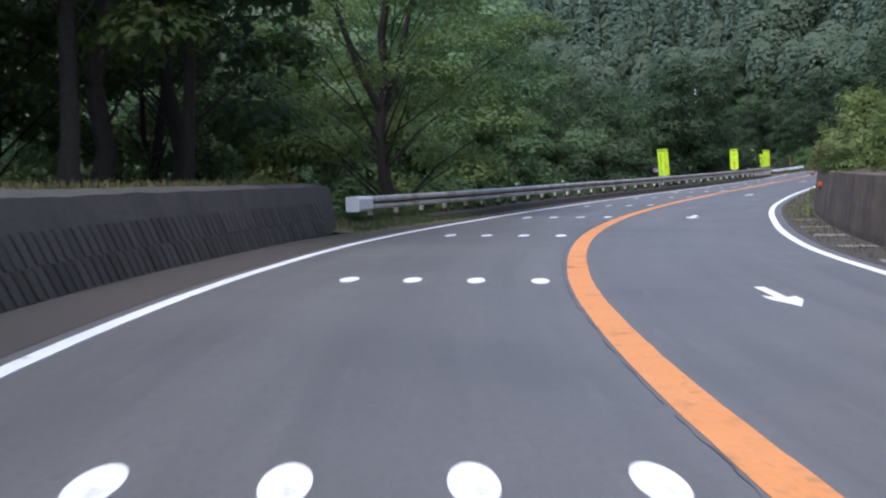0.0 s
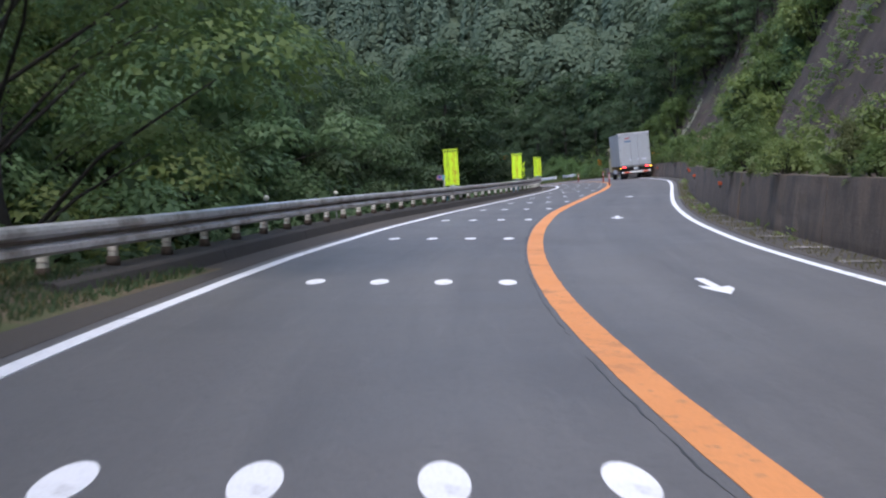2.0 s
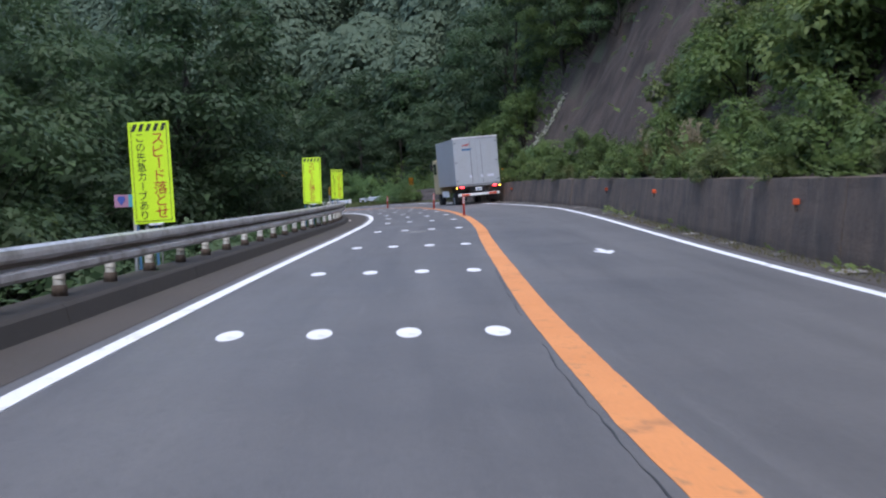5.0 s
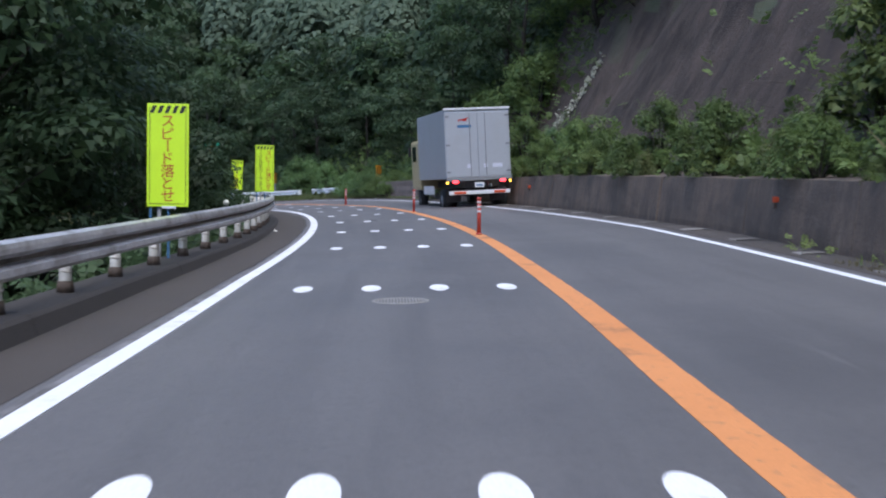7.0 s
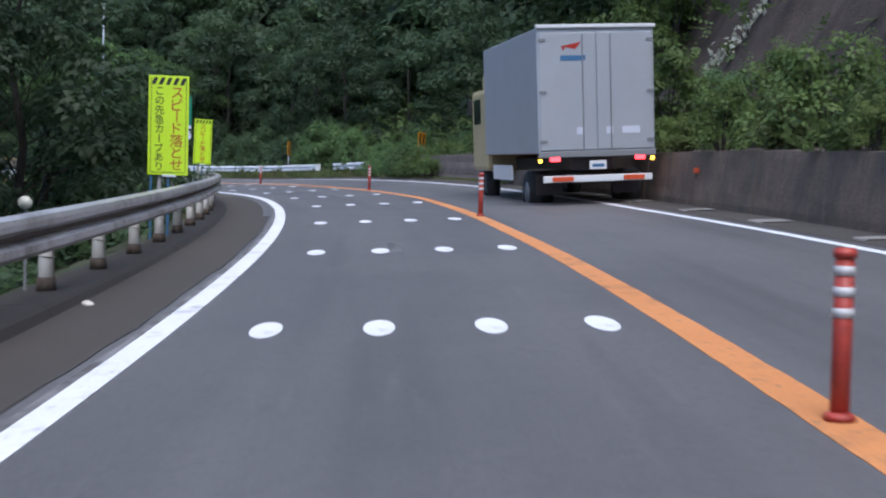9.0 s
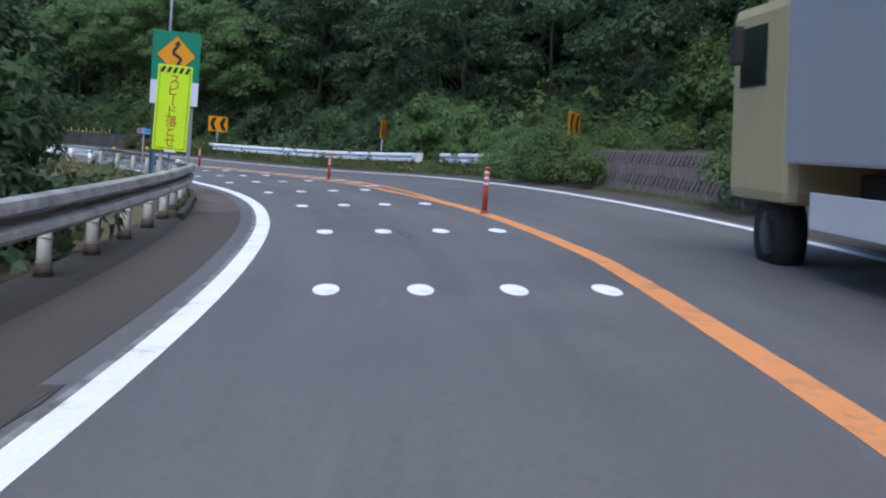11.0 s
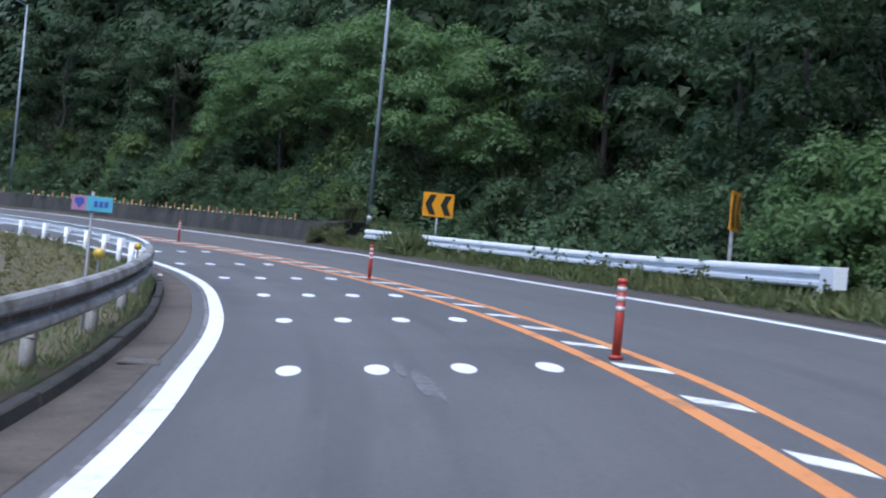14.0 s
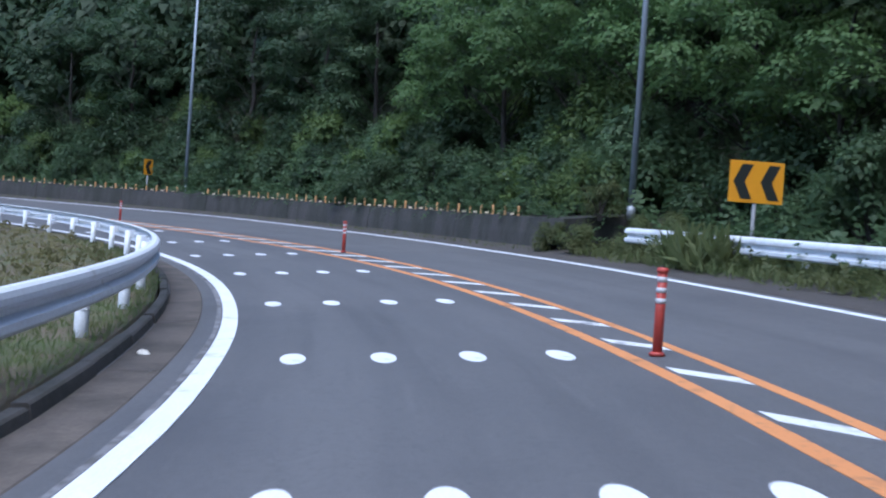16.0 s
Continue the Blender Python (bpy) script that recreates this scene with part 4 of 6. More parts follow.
# ---- signs ----
def lettering(name, text, size, material, parent, x, z_top, pitch, y):
    """Characters set one under another."""
    v, f = [], []
    cu = bpy.data.curves.new("glyph", "FONT")
    cu.align_x = "CENTER"
    for i, ch in enumerate(text):
        cu.body, cu.size = ch, size
        ob = bpy.data.objects.new("glyph", cu)
        scene.collection.objects.link(ob)
        dg = bpy.context.evaluated_depsgraph_get()
        me = bpy.data.meshes.new_from_object(ob.evaluated_get(dg))
        cs = np.array([q.co[:2] for q in me.vertices])
        mid = (cs.min(0) + cs.max(0)) / 2
        cs = cs - mid
        if ch == "ー":
            cs = np.stack([cs[:, 1], -cs[:, 0]], 1)
        o = len(v)
        v.extend((x + c[0], y, z_top - pitch * (i + 0.5) + c[1]) for c in cs)
        f.extend(tuple(o + k for k in p.vertices) for p in me.polygons)
        bpy.data.objects.remove(ob)
        bpy.data.meshes.remove(me)
    bpy.data.curves.remove(cu)
    return part(name, mesh(name, v, f), material, parent)


def slow_sign(s, l, h, turn, both, lean, size=1.0):
    """A tall yellow-green warning board on a blue frame with a stay at its foot."""
    top = thing("warning_sign", spot(s, l, h, turn) @ Matrix.Rotation(radians(lean), 4, "Y") @ Matrix.Scale(size, 4), "tall yellow-green slow-down sign with " + ("red and black" if both else "red") + " lettering", "road sign", "slow-down signs")
    w, ht, h, low = 0.58, 1.46, 0.0, -h / size - 0.5
    part("board", box("board", (w, 0.025, ht), (0, 0, h + ht / 2), 0.006), SIGN_YELLOW, top)
    rim = 0.035
    for x0, x1, z0, z1 in ((-w / 2 + rim, w / 2 - rim, rim, rim + 0.008), (-w / 2 + rim, -w / 2 + rim + 0.008, rim, ht - rim), (w / 2 - rim - 0.008, w / 2 - rim, rim, ht - rim)):
        part("border", upright("border", [(x0, h + z0), (x1, h + z0), (x1, h + z1), (x0, h + z1)], -0.013), SIGN_BLACK, top)
    n, z0, z1 = 5, h + ht - 0.135, h + ht - 0.03
    step = (w - 2 * rim) / n
    for i in range(n):
        x = -w / 2 + rim + i * step
        part("hazard_bar", upright("hazard_bar", [(x + 0.004, z0), (x + step * 0.55, z0), (x + step, z1), (x + step * 0.45, z1)], -0.013), SIGN_BLACK, top)
    if both:
        lettering("red_lettering", "スピード落とせ", 0.20, SIGN_RED, top, 0.12, h + ht - 0.16, 0.176, -0.0165)
        lettering("black_lettering", "この先急カーブあり", 0.145, SIGN_BLACK, top, -0.13, h + ht - 0.16, 0.138, -0.0165)
    else:
        lettering("red_lettering", "スピード落とせ", 0.20, SIGN_RED, top, 0.0, h + ht - 0.16, 0.176, -0.0165)
    part("weight_plate", box("weight_plate", (0.20, 0.02, 0.035), (0.02, -0.012, h - 0.012), 0.006), SIGN_WHITE, top, "pale label plate")
    for x in (-0.24, 0.01):
        part("leg", box("leg", (0.035, 0.03, 0.1 - low), (x, 0.03, (low + 0.1) / 2), 0.004), FRAME_BLUE, top)
    part("stake", rod("stake", 0.03, 0.05 - low, (-0.12, 0.05, low), 10), STEEL_GREY, top)


slow_sign(66.0, -3.52, 0.80, 4, True, -2.0)
slow_sign(85.0, -3.12, 0.86, 4, False, 0, 0.96)
slow_sign(104.0, -2.95, 0.90, 6, True, 0, 0.93)
slow_sign(123.0, -2.92, 1.02, 8, False, 1.4, 0.89)


def chevrons(s, l, h, w, ht, turn, count, label):
    """An amber board with black chevrons that point to the left, on a post."""
    top = thing("chevron_sign", spot(s, l, 0.0, turn), label, "road sign", "chevron signs")
    part("board", box("board", (w, 0.02, ht), (0, 0, h + ht / 2), 0.006), SIGN_ORANGE, top)
    for i in range(count):
        c = (i + 0.5 - count / 2) * w / count
        a, t, y = w / count * 0.36, w / count * 0.42, ht * 0.42
        part("chevron", upright("chevron", [(c - a, h + ht / 2), (c + a - t, h + ht / 2 + y), (c + a, h + ht / 2 + y), (c - a + t, h + ht / 2), (c + a, h + ht / 2 - y), (c + a - t, h + ht / 2 - y)], -0.011), SIGN_BLACK, top)
    part("post", rod("post", 0.035, h + 0.6, (0, 0.035, -0.4), 10), STEEL_GREY, top)


chevrons(116.8, 7.2, 1.18, 0.92, 0.66, -10, 2, "amber board with two black chevrons among shrubs on the wall")
chevrons(162.2, 7.75, 1.25, 1.0, 0.74, -8, 2, "amber board with two black chevrons behind the white barrier")
chevrons(147.2, 7.35, 1.2, 0.9, 0.7, 52, 2, "amber chevron board seen nearly edge-on among shrubs")
chevrons(132.6, 6.95, 1.15, 0.8, 0.62, 48, 2, "amber chevron board seen nearly edge-on in the shrubs")
chevrons(197.0, 8.7, 1.52, 0.5, 0.72, 4, 1, "amber board with one black chevron above the far wall")


def bend_sign(s, l):
    top = thing("bend_sign", spot(s, l, 0.0, 4), "green board with an amber winding-road diamond over a blank white plate", "road sign")
    w = 0.98
    part("board", box("board", (w, 0.025, 1.02), (0, 0, 2.445 + 0.51), 0.006), SIGN_GREEN, top)
    part("plate", box("plate", (w, 0.025, 0.49), (0, 0, 1.95 + 0.245), 0.006), SIGN_WHITE, top, "blank white plate")
    c, r_ = 2.445 + 0.53, 0.41
    part("diamond_border", upright("diamond_border", [(0, c - r_), (r_, c), (0, c + r_), (-r_, c)], -0.013), SIGN_BLACK, top)
    r_ = 0.395
    part("diamond", upright("diamond", [(0, c - r_), (r_, c), (0, c + r_), (-r_, c)], -0.017), SIGN_ORANGE, top)
    line = [(0.02, -0.28), (0.05, -0.17), (0.10, -0.08), (0.03, -0.02), (-0.06, 0.03), (-0.05, 0.11), (0.01, 0.17), (0.02, 0.22)]
    line = [(line[i][0] * (1 - u) + line[i + 1][0] * u, line[i][1] * (1 - u) + line[i + 1][1] * u) for i in range(len(line) - 1) for u in (0, 0.5)] + [line[-1]]
    v, f = [], []
    for i, (x, z) in enumerate(line):
        a, b = line[max(0, i - 1)], line[min(len(line) - 1, i + 1)]
        q = math.hypot(b[0] - a[0], b[1] - a[1])
        nx, nz = (b[1] - a[1]) / q * 0.033, -(b[0] - a[0]) / q * 0.033
        v += [(x + nx, -0.0225, c + z + nz), (x - nx, -0.0225, c + z - nz)]
        if i:
            f.append((2 * i - 2, 2 * i - 1, 2 * i + 1, 2 * i))
    k = len(v)
    v += [(-0.06, -0.0225, c + 0.21), (0.09, -0.0225, c + 0.21), (0.025, -0.0225, c + 0.31)]
    f.append((k, k + 1, k + 2))
    part("arrow", mesh("arrow", v, f), SIGN_BLACK, top)
    for x, m in ((-0.38, DARK_STEEL), (0.37, STEEL_GREY)):
        part("post", box("post", (0.085, 0.085, 4.4), (x, 0.06, 1.25), 0.012), m, top)


bend_sign(130.0, -3.05)


def route_sign(s, l, h, w, ht, turn):
    top = thing("route_sign", spot(s, l, 0.0, turn), "small pink and light-blue route marker plate on a thin post", "road sign", "route markers")
    part("plate", box("plate", (w * 0.64, 0.012, ht), (w * 0.18, 0, h + ht / 2), 0.003), SIGN_BLUE, top)
    part("shield_plate", box("shield_plate", (w * 0.36, 0.012, ht), (-w * 0.32, 0, h + ht / 2), 0.003), SIGN_PINK, top)
    c, q = (-w * 0.32, h + ht / 2), ht * 0.36
    part("shield", upright("shield", [(c[0], c[1] - q), (c[0] + q * 0.9, c[1] + q * 0.3), (c[0] + q * 0.7, c[1] + q), (c[0] - q * 0.7, c[1] + q), (c[0] - q * 0.9, c[1] + q * 0.3)], -0.0065), SIGN_NAVY, top)
    for i in range(3):
        x = w * (0.04 + 0.13 * i)
        part("print_bar", upright("print_bar", [(x, c[1] - ht * 0.2), (x + w * 0.09, c[1] - ht * 0.2), (x + w * 0.09, c[1] + ht * 0.2), (x, c[1] + ht * 0.2)], -0.0065), SIGN_NAVY, top)
    part("post", rod("post", 0.018 if s > 100 else 0.026, h + 1.0, (0, 0.035, -0.8), 10), STEEL_GREY if s > 130 else PALE_POST, top)


route_sign(66.7, -3.98, 1.04, 0.58, 0.19, 3)
route_sign(140.3, -2.95, 1.36, 0.40, 0.15, 8)


def lamp_post(s, l, height, reach):
    p = on_ground(s, l)[0]
    m = spot(s, l)
    m.translation = Vector((p[0], p[1], p[2] - 0.1))
    top = thing("street_lamp", m, "slender galvanised street lamp on the wooded bank", "street lamp", "street lamps")
    part("pole", rod("pole", 0.085, height, (0, 0, 0), 14, 0.05), LAMP_STEEL, top)
    part("collar", rod("collar", 0.11, 0.35, (0, 0, 0), 14, 0.105, 0.01), LAMP_STEEL, top)
    part("arm", rod("arm", 0.03, reach, (0, 0, height - 0.04), 10, turn=Matrix.Rotation(radians(-78), 4, "Y")), LAMP_STEEL, top)
    part("lantern", box("lantern", (0.55, 0.2, 0.10), (-reach - 0.15, 0, height + 0.22), 0.04), SIGN_WHITE, top, "pale lantern head")


lamp_post(168.5, 8.9, 12.0, 1.2)
lamp_post(195.0, 9.2, 10.4, 0.9)

for s, h in ((31, 0.85), (53.6, 0.84), (66.9, 0.82), (79, 0.78), (88, 0.7), (108.3, 0.66), (114.7, 0.70), (130.2, 0.62)):
    d = thing("wall_marker", spot(s, float(WALL_R(s)) - 0.04 + 0.1 * h, h), "small red reflector fixed to the retaining wall", "reflector", "red markers on the wall")
    part("lens", box("lens", (0.11, 0.03, 0.10), (0, -0.02, 0), 0.015), RED_MARK, d)
    part("arm", box("arm", (0.05, 0.02, 0.13), (0, 0.0, -0.08), 0.004), RUST, d)



def litter(s, l, size, label):
    """A crumpled scrap: a squashed, dented ball."""
    bm = bmesh.new()
    bmesh.ops.create_icosphere(bm, subdivisions=2, radius=size)
    for v in bm.verts:
        v.co *= 1 + 0.45 * noise.noise(v.co * 18)
        v.co.z = max(-size * 0.3, v.co.z * 0.55)
    solid("litter", from_bm("litter", bm), LITTER, spot(s, l, size * 0.3), label, "litter")


litter(96.7, -2.46, 0.05, "pale scrap of litter on the shoulder")
litter(153.2, -2.12, 0.06, "crumpled pale litter lying in the gutter")
STAIN = surface("pale_scuffed_asphalt", (0.125, 0.124, 0.130), (0.165, 0.164, 0.172), 60.0, 9.0, 0.85, 0, 0.4, 0.006, dirt=(0.085, 0.085, 0.092), dirt_scale=7.0, dirt_at=(0.45, 0.55))
SCUFF = surface("dark_scuffed_asphalt", (0.060, 0.058, 0.062), (0.086, 0.083, 0.087), 60.0, 5.0, 0.8, 0, 0.4, 0.006, dirt=(0.098, 0.096, 0.099), dirt_scale=5.0, dirt_at=(0.45, 0.6))
for s, l, w, d in ((101.5, 0.10, 0.10, 0.65), (101.9, 0.05, 0.05, 0.5), (119.3, 0.36, 0.075, 0.7), (137.0, 0.22, 0.075, 0.80), (137.9, 0.10, 0.05, 0.55), (136.6, 0.30, 0.03, 0.7)):
    o = [(w * (1 + 0.35 * noise.noise((a * 1.7, s, 0))) * math.cos(a * math.pi / 12), d * (1 + 0.35 * noise.noise((a * 1.3, s, 4))) * math.sin(a * math.pi / 12)) for a in range(24)]
    p, t, la = place(s, l)[0], Vector(row(TAN, s)[0]), Vector(row(LAT, s)[0])
    solid("road_patch", flat("road_patch", o, 0.0018 + 0.0006 * (int(s * 10) % 3)), SCUFF if 101.6 < s < 120 else STAIN, Matrix.Translation(Vector(p)) @ Matrix((la, t, la.cross(t))).transposed().to_4x4(), "scuffed patch in the asphalt beside a dot", "road patch")
# ---- trucks ----
def wheel(parent, x, y, r, w):
    q = part("wheel", rod("wheel", r, w, (0, 0, -w / 2), 28, bevel=0.04, turn=Matrix.Rotation(radians(90), 4, "Y")), RUBBER, parent, "", Matrix.Translation((x, y, r)))
    part("rim", rod("rim", r * 0.55, w + 0.02, (0, 0, -w / 2 - 0.01), 20, bevel=0.02, turn=Matrix.Rotation(radians(90), 4, "Y")), STEEL_GREY, q, "grey steel rim")


def box_truck(m):
    """Rear at y = 0, nose towards +y."""
    top = thing("box_truck", m, "silver box truck seen from behind with lit tail lamps", "truck")
    part("cargo_box", box("cargo_box", (2.36, 5.0, 2.42), (0, 2.55, 1.02 + 1.21), 0.03), BOX_SILVER, top)
    for x in (-1, 1):
        d = part("rear_door", box("rear_door", (1.13, 0.04, 2.26), (x * 0.575, 0.035, 1.05 + 1.16), 0.012), BOX_SILVER, top)
        part("lock_rod", rod("lock_rod", 0.014, 2.2, (x * 0.28, 0.005, 1.1), 8), STEEL_GREY, d)
        for z in (1.25, 2.2, 3.2):
            part("hinge", box("hinge", (0.14, 0.02, 0.06), (x * 1.08, 0.008, z), 0.004), STEEL_GREY, d)
        lamp = part("tail_lamp", box("tail_lamp", (0.20, 0.05, 0.13), (x * 0.86, 0.03, 0.93), 0.01), TAIL_RED, top, "lit red tail lamp")
        part("marker_lamp", box("marker_lamp", (0.07, 0.05, 0.07), (x * 1.14, 0.1, 0.88), 0.01), SIDE_AMBER, lamp, "amber side marker")
        part("mud_flap", box("mud_flap", (0.55, 0.02, 0.42), (x * 0.8, 0.75, 0.40), 0.004), RUBBER, top)
        part("step_reflector", box("step_reflector", (0.42, 0.02, 0.09), (x * 0.72, -0.012, 0.52), 0.004), RED_MARK, top, "red and amber striped reflector")
        part("side_guard", box("side_guard", (0.04, 1.9, 0.32), (x * 1.1, 3.6, 0.62), 0.01), TRUCK_WHITE, top)
        part("mirror", box("mirror", (0.10, 0.18, 0.38), (x * 1.32, 6.1, 2.15), 0.03), RUBBER, top)
    part("top_rail", box("top_rail", (2.40, 0.08, 0.07), (0, 0.04, 3.46), 0.015), TRUCK_WHITE, top, "pale top edge")
    part("sill", box("sill", (2.36, 0.12, 0.12), (0, 0.06, 1.0), 0.015), STEEL_GREY, top)
    part("rear_bar", box("rear_bar", (2.2, 0.08, 0.13), (0, 0.04, 0.52), 0.015), TRUCK_WHITE, top)
    part("number_plate", box("number_plate", (0.34, 0.015, 0.17), (0, 0.02, 0.78), 0.004), TRUCK_WHITE, top)
    part("plate_bar", box("plate_bar", (0.24, 0.004, 0.06), (0, 0.011, 0.77)), FRAME_BLUE, top)
    part("chassis", box("chassis", (0.85, 6.0, 0.24), (0, 3.4, 0.80), 0.02), DARK_STEEL, top)
    part("axle_housing", box("axle_housing", (1.9, 0.3, 0.3), (0, 1.9, 0.52), 0.08), DARK_STEEL, top)
    part("mark_red", upright("mark_red", [(-0.70, 3.08), (-0.30, 3.16), (-0.42, 3.02), (-0.62, 3.06), (-0.66, 2.98)], 0.012), SIGN_RED, top, "small red mark")
    part("mark_blue", upright("mark_blue", [(-0.72, 2.80), (-0.22, 2.80), (-0.22, 2.90), (-0.72, 2.90)], 0.012), FRAME_BLUE, top, "faded blue bar")
    for x, w in ((0.18, 0.14), (0.50, 0.36), (-0.42, 0.16)):
        part("sticker", upright("sticker", [(x, 1.38), (x + w, 1.38), (x + w, 1.52), (x, 1.52)], 0.012), SIGN_WHITE, top, "pale sticker")
    cab = part("cab", box("cab", (2.26, 1.75, 1.95), (0, 6.0, 0.62 + 0.98), 0.12), TRUCK_CAB, top, "cream cab")
    part("windscreen", box("windscreen", (2.0, 0.03, 0.8), (0, 6.88, 2.0), 0.01), GLASS, cab)
    for x in (-1, 1):
        part("side_window", box("side_window", (0.03, 0.8, 0.6), (x * 1.125, 6.15, 2.05), 0.01), GLASS, cab)
        wheel(top, x * 1.0, 5.95, 0.45, 0.26)
        wheel(top, x * 0.98, 1.9, 0.45, 0.46)
    part("roof_fairing", box("roof_fairing", (1.9, 1.2, 0.5), (0, 5.85, 2.75), 0.15), TRUCK_CAB, cab)
    return top


q_ = spot(110.0, 4.70, 0.0)
t_, l_ = Vector(row(TAN, 113.0)[0]), Vector(row(LAT, 113.0)[0])
box_truck(Matrix.Translation(q_.translation) @ Matrix((l_, t_, l_.cross(t_))).transposed().to_4x4())

# ---- plants ----


def unit(v):
    return v / np.maximum(np.linalg.norm(v, axis=-1, keepdims=True), 1e-9)


def leaf_quads(p, axis, normal, size, slim=0.36):
    """One folded leaf a point: base, side, tip, side."""
    side = unit(np.cross(axis, normal))
    up = np.cross(side, axis)
    z = size[:, None]
    a = p
    b = p + axis * z * 0.45 + side * z * slim + up * z * 0.10
    c = p + axis * z
    d = p + axis * z * 0.45 - side * z * slim + up * z * 0.10
    return np.stack([a, b, c, d], 1).reshape(-1, 3)


def leaf_tris(p, axis, normal, size, slim=0.40):
    """One pointed leaf a point, a single triangle."""
    side = unit(np.cross(axis, normal)) * (size * slim)[:, None]
    return np.stack([p + side, p + axis * size[:, None], p - side], 1).reshape(-1, 3)


def halved(v):
    """The folded leaves of leaf_quads as single triangles."""
    q = v.reshape(-1, 4, 3)
    return np.stack([q[:, 1] * 0.6 + q[:, 0] * 0.4, q[:, 2], q[:, 3] * 0.6 + q[:, 0] * 0.4], 1).reshape(-1, 3)


def leaf_mesh(name, v, corners=4):
    return quads(name, v, np.arange(len(v)).reshape(-1, corners))


def sprays(centres, out, n, length, leaf, rng, pairs=5, droop=0.35, pad=False):
    """Stems of paired leaflets that grow outwards from each centre."""
    k = len(centres) * n
    c = np.repeat(centres, n, 0)
    o = np.repeat(out, n, 0)
    if pad:
        w = rng.uniform(0, 2 * math.pi, k)
        d = np.stack([np.cos(w), np.sin(w), rng.uniform(-0.25, 0.55, k)], 1) + o * 0.35
        c = c + rng.normal(size=(k, 3)) * np.array([0.35, 0.35, 0.16]) * length
    else:
        d = unit(o * 0.9 + rng.normal(size=(k, 3)) * 0.75)
        d[:, 2] -= droop * rng.random(k)
    d = unit(d)
    ln = length * rng.uniform(0.6, 1.25, k)
    sd = unit(np.cross(d, np.array([0, 0, 1.0]) + rng.normal(size=(k, 3)) * 0.35))
    up = np.cross(sd, d)
    pts, ax, nm, sz = [], [], [], []
    for j in range(pairs):
        t = (j + 0.7) / pairs
        for sgn in (-1, 1):
            pts.append(c + d * (ln * t)[:, None] - np.array([0, 0, 1.0]) * (droop * 0.35 * ln * t * t)[:, None])
            ax.append(unit(sd * sgn * 0.85 + d * 0.55 - up * 0.25 + rng.normal(size=(k, 3)) * 0.15))
            nm.append(up + rng.normal(size=(k, 3)) * 0.22)
            sz.append(leaf * rng.uniform(0.7, 1.2, k) * (1.15 - 0.5 * abs(t - 0.45)))
    return leaf_quads(np.concatenate(pts), np.concatenate(ax), unit(np.concatenate(nm)), np.concatenate(sz))


def tube(path, radii, n=7):
    path = np.asarray(path, float)
    v, f = [], []
    for i, p in enumerate(path):
        d = unit(path[min(i + 1, len(path) - 1)] - path[max(i - 1, 0)])
        a = unit(np.cross(d, (0.31, 0.95, 0.05)))
        b = np.cross(d, a)
        for j in range(n):
            w = 2 * math.pi * j / n
            v.append(p + radii[i] * (a * math.cos(w) + b * math.sin(w)))
    for i in range(len(path) - 1):
        for j in range(n):
            f.append((i * n + j, i * n + (j + 1) % n, (i + 1) * n + (j + 1) % n, (i + 1) * n + j))
    return v, f


def pads(centres, radii, n, leaf, rng, squash=0.62, low=-0.2):
    """Rounded clumps of foliage: leaves laid like shingles over the upper side of each one."""
    k = len(centres) * n
    c, r = np.repeat(centres, n, 0), np.repeat(radii, n)
    d = rng.normal(size=(k, 3))
    d = unit(d)
    d[:, 2] = np.where(d[:, 2] < low, -d[:, 2], d[:, 2])
    wob = 1 + 0.22 * np.sin(d[:, 0] * 5 + c[:, 1] * 3) * np.cos(d[:, 1] * 6 + c[:, 0] * 3)
    p = c + d * (r * wob * rng.uniform(0.74, 1.06, k))[:, None] * np.array([1, 1, squash])
    down = np.array([0, 0, -1.0]) + d * d[:, 2:3]
    ax = unit(down * 0.9 + d * np.array([0.5, 0.5, 0.1]) + rng.normal(size=(k, 3)) * 0.36)
    nm = unit(d + np.array([0, 0, 0.35]) + rng.normal(size=(k, 3)) * 0.12)
    return leaf_tris(p, ax, nm, leaf * rng.uniform(0.65, 1.25, k), 0.44)


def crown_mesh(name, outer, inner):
    """Outer leaves, and inner ones: their darker slot puts inner shade into the colour."""
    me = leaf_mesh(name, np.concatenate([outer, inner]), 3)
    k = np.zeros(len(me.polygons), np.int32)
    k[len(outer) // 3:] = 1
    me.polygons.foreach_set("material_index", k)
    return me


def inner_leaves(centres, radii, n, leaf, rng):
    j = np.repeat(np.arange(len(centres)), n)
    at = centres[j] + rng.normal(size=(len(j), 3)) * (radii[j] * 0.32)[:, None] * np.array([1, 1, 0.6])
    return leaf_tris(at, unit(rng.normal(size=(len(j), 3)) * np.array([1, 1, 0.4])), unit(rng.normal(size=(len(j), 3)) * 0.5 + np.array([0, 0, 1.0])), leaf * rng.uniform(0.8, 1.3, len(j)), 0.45)


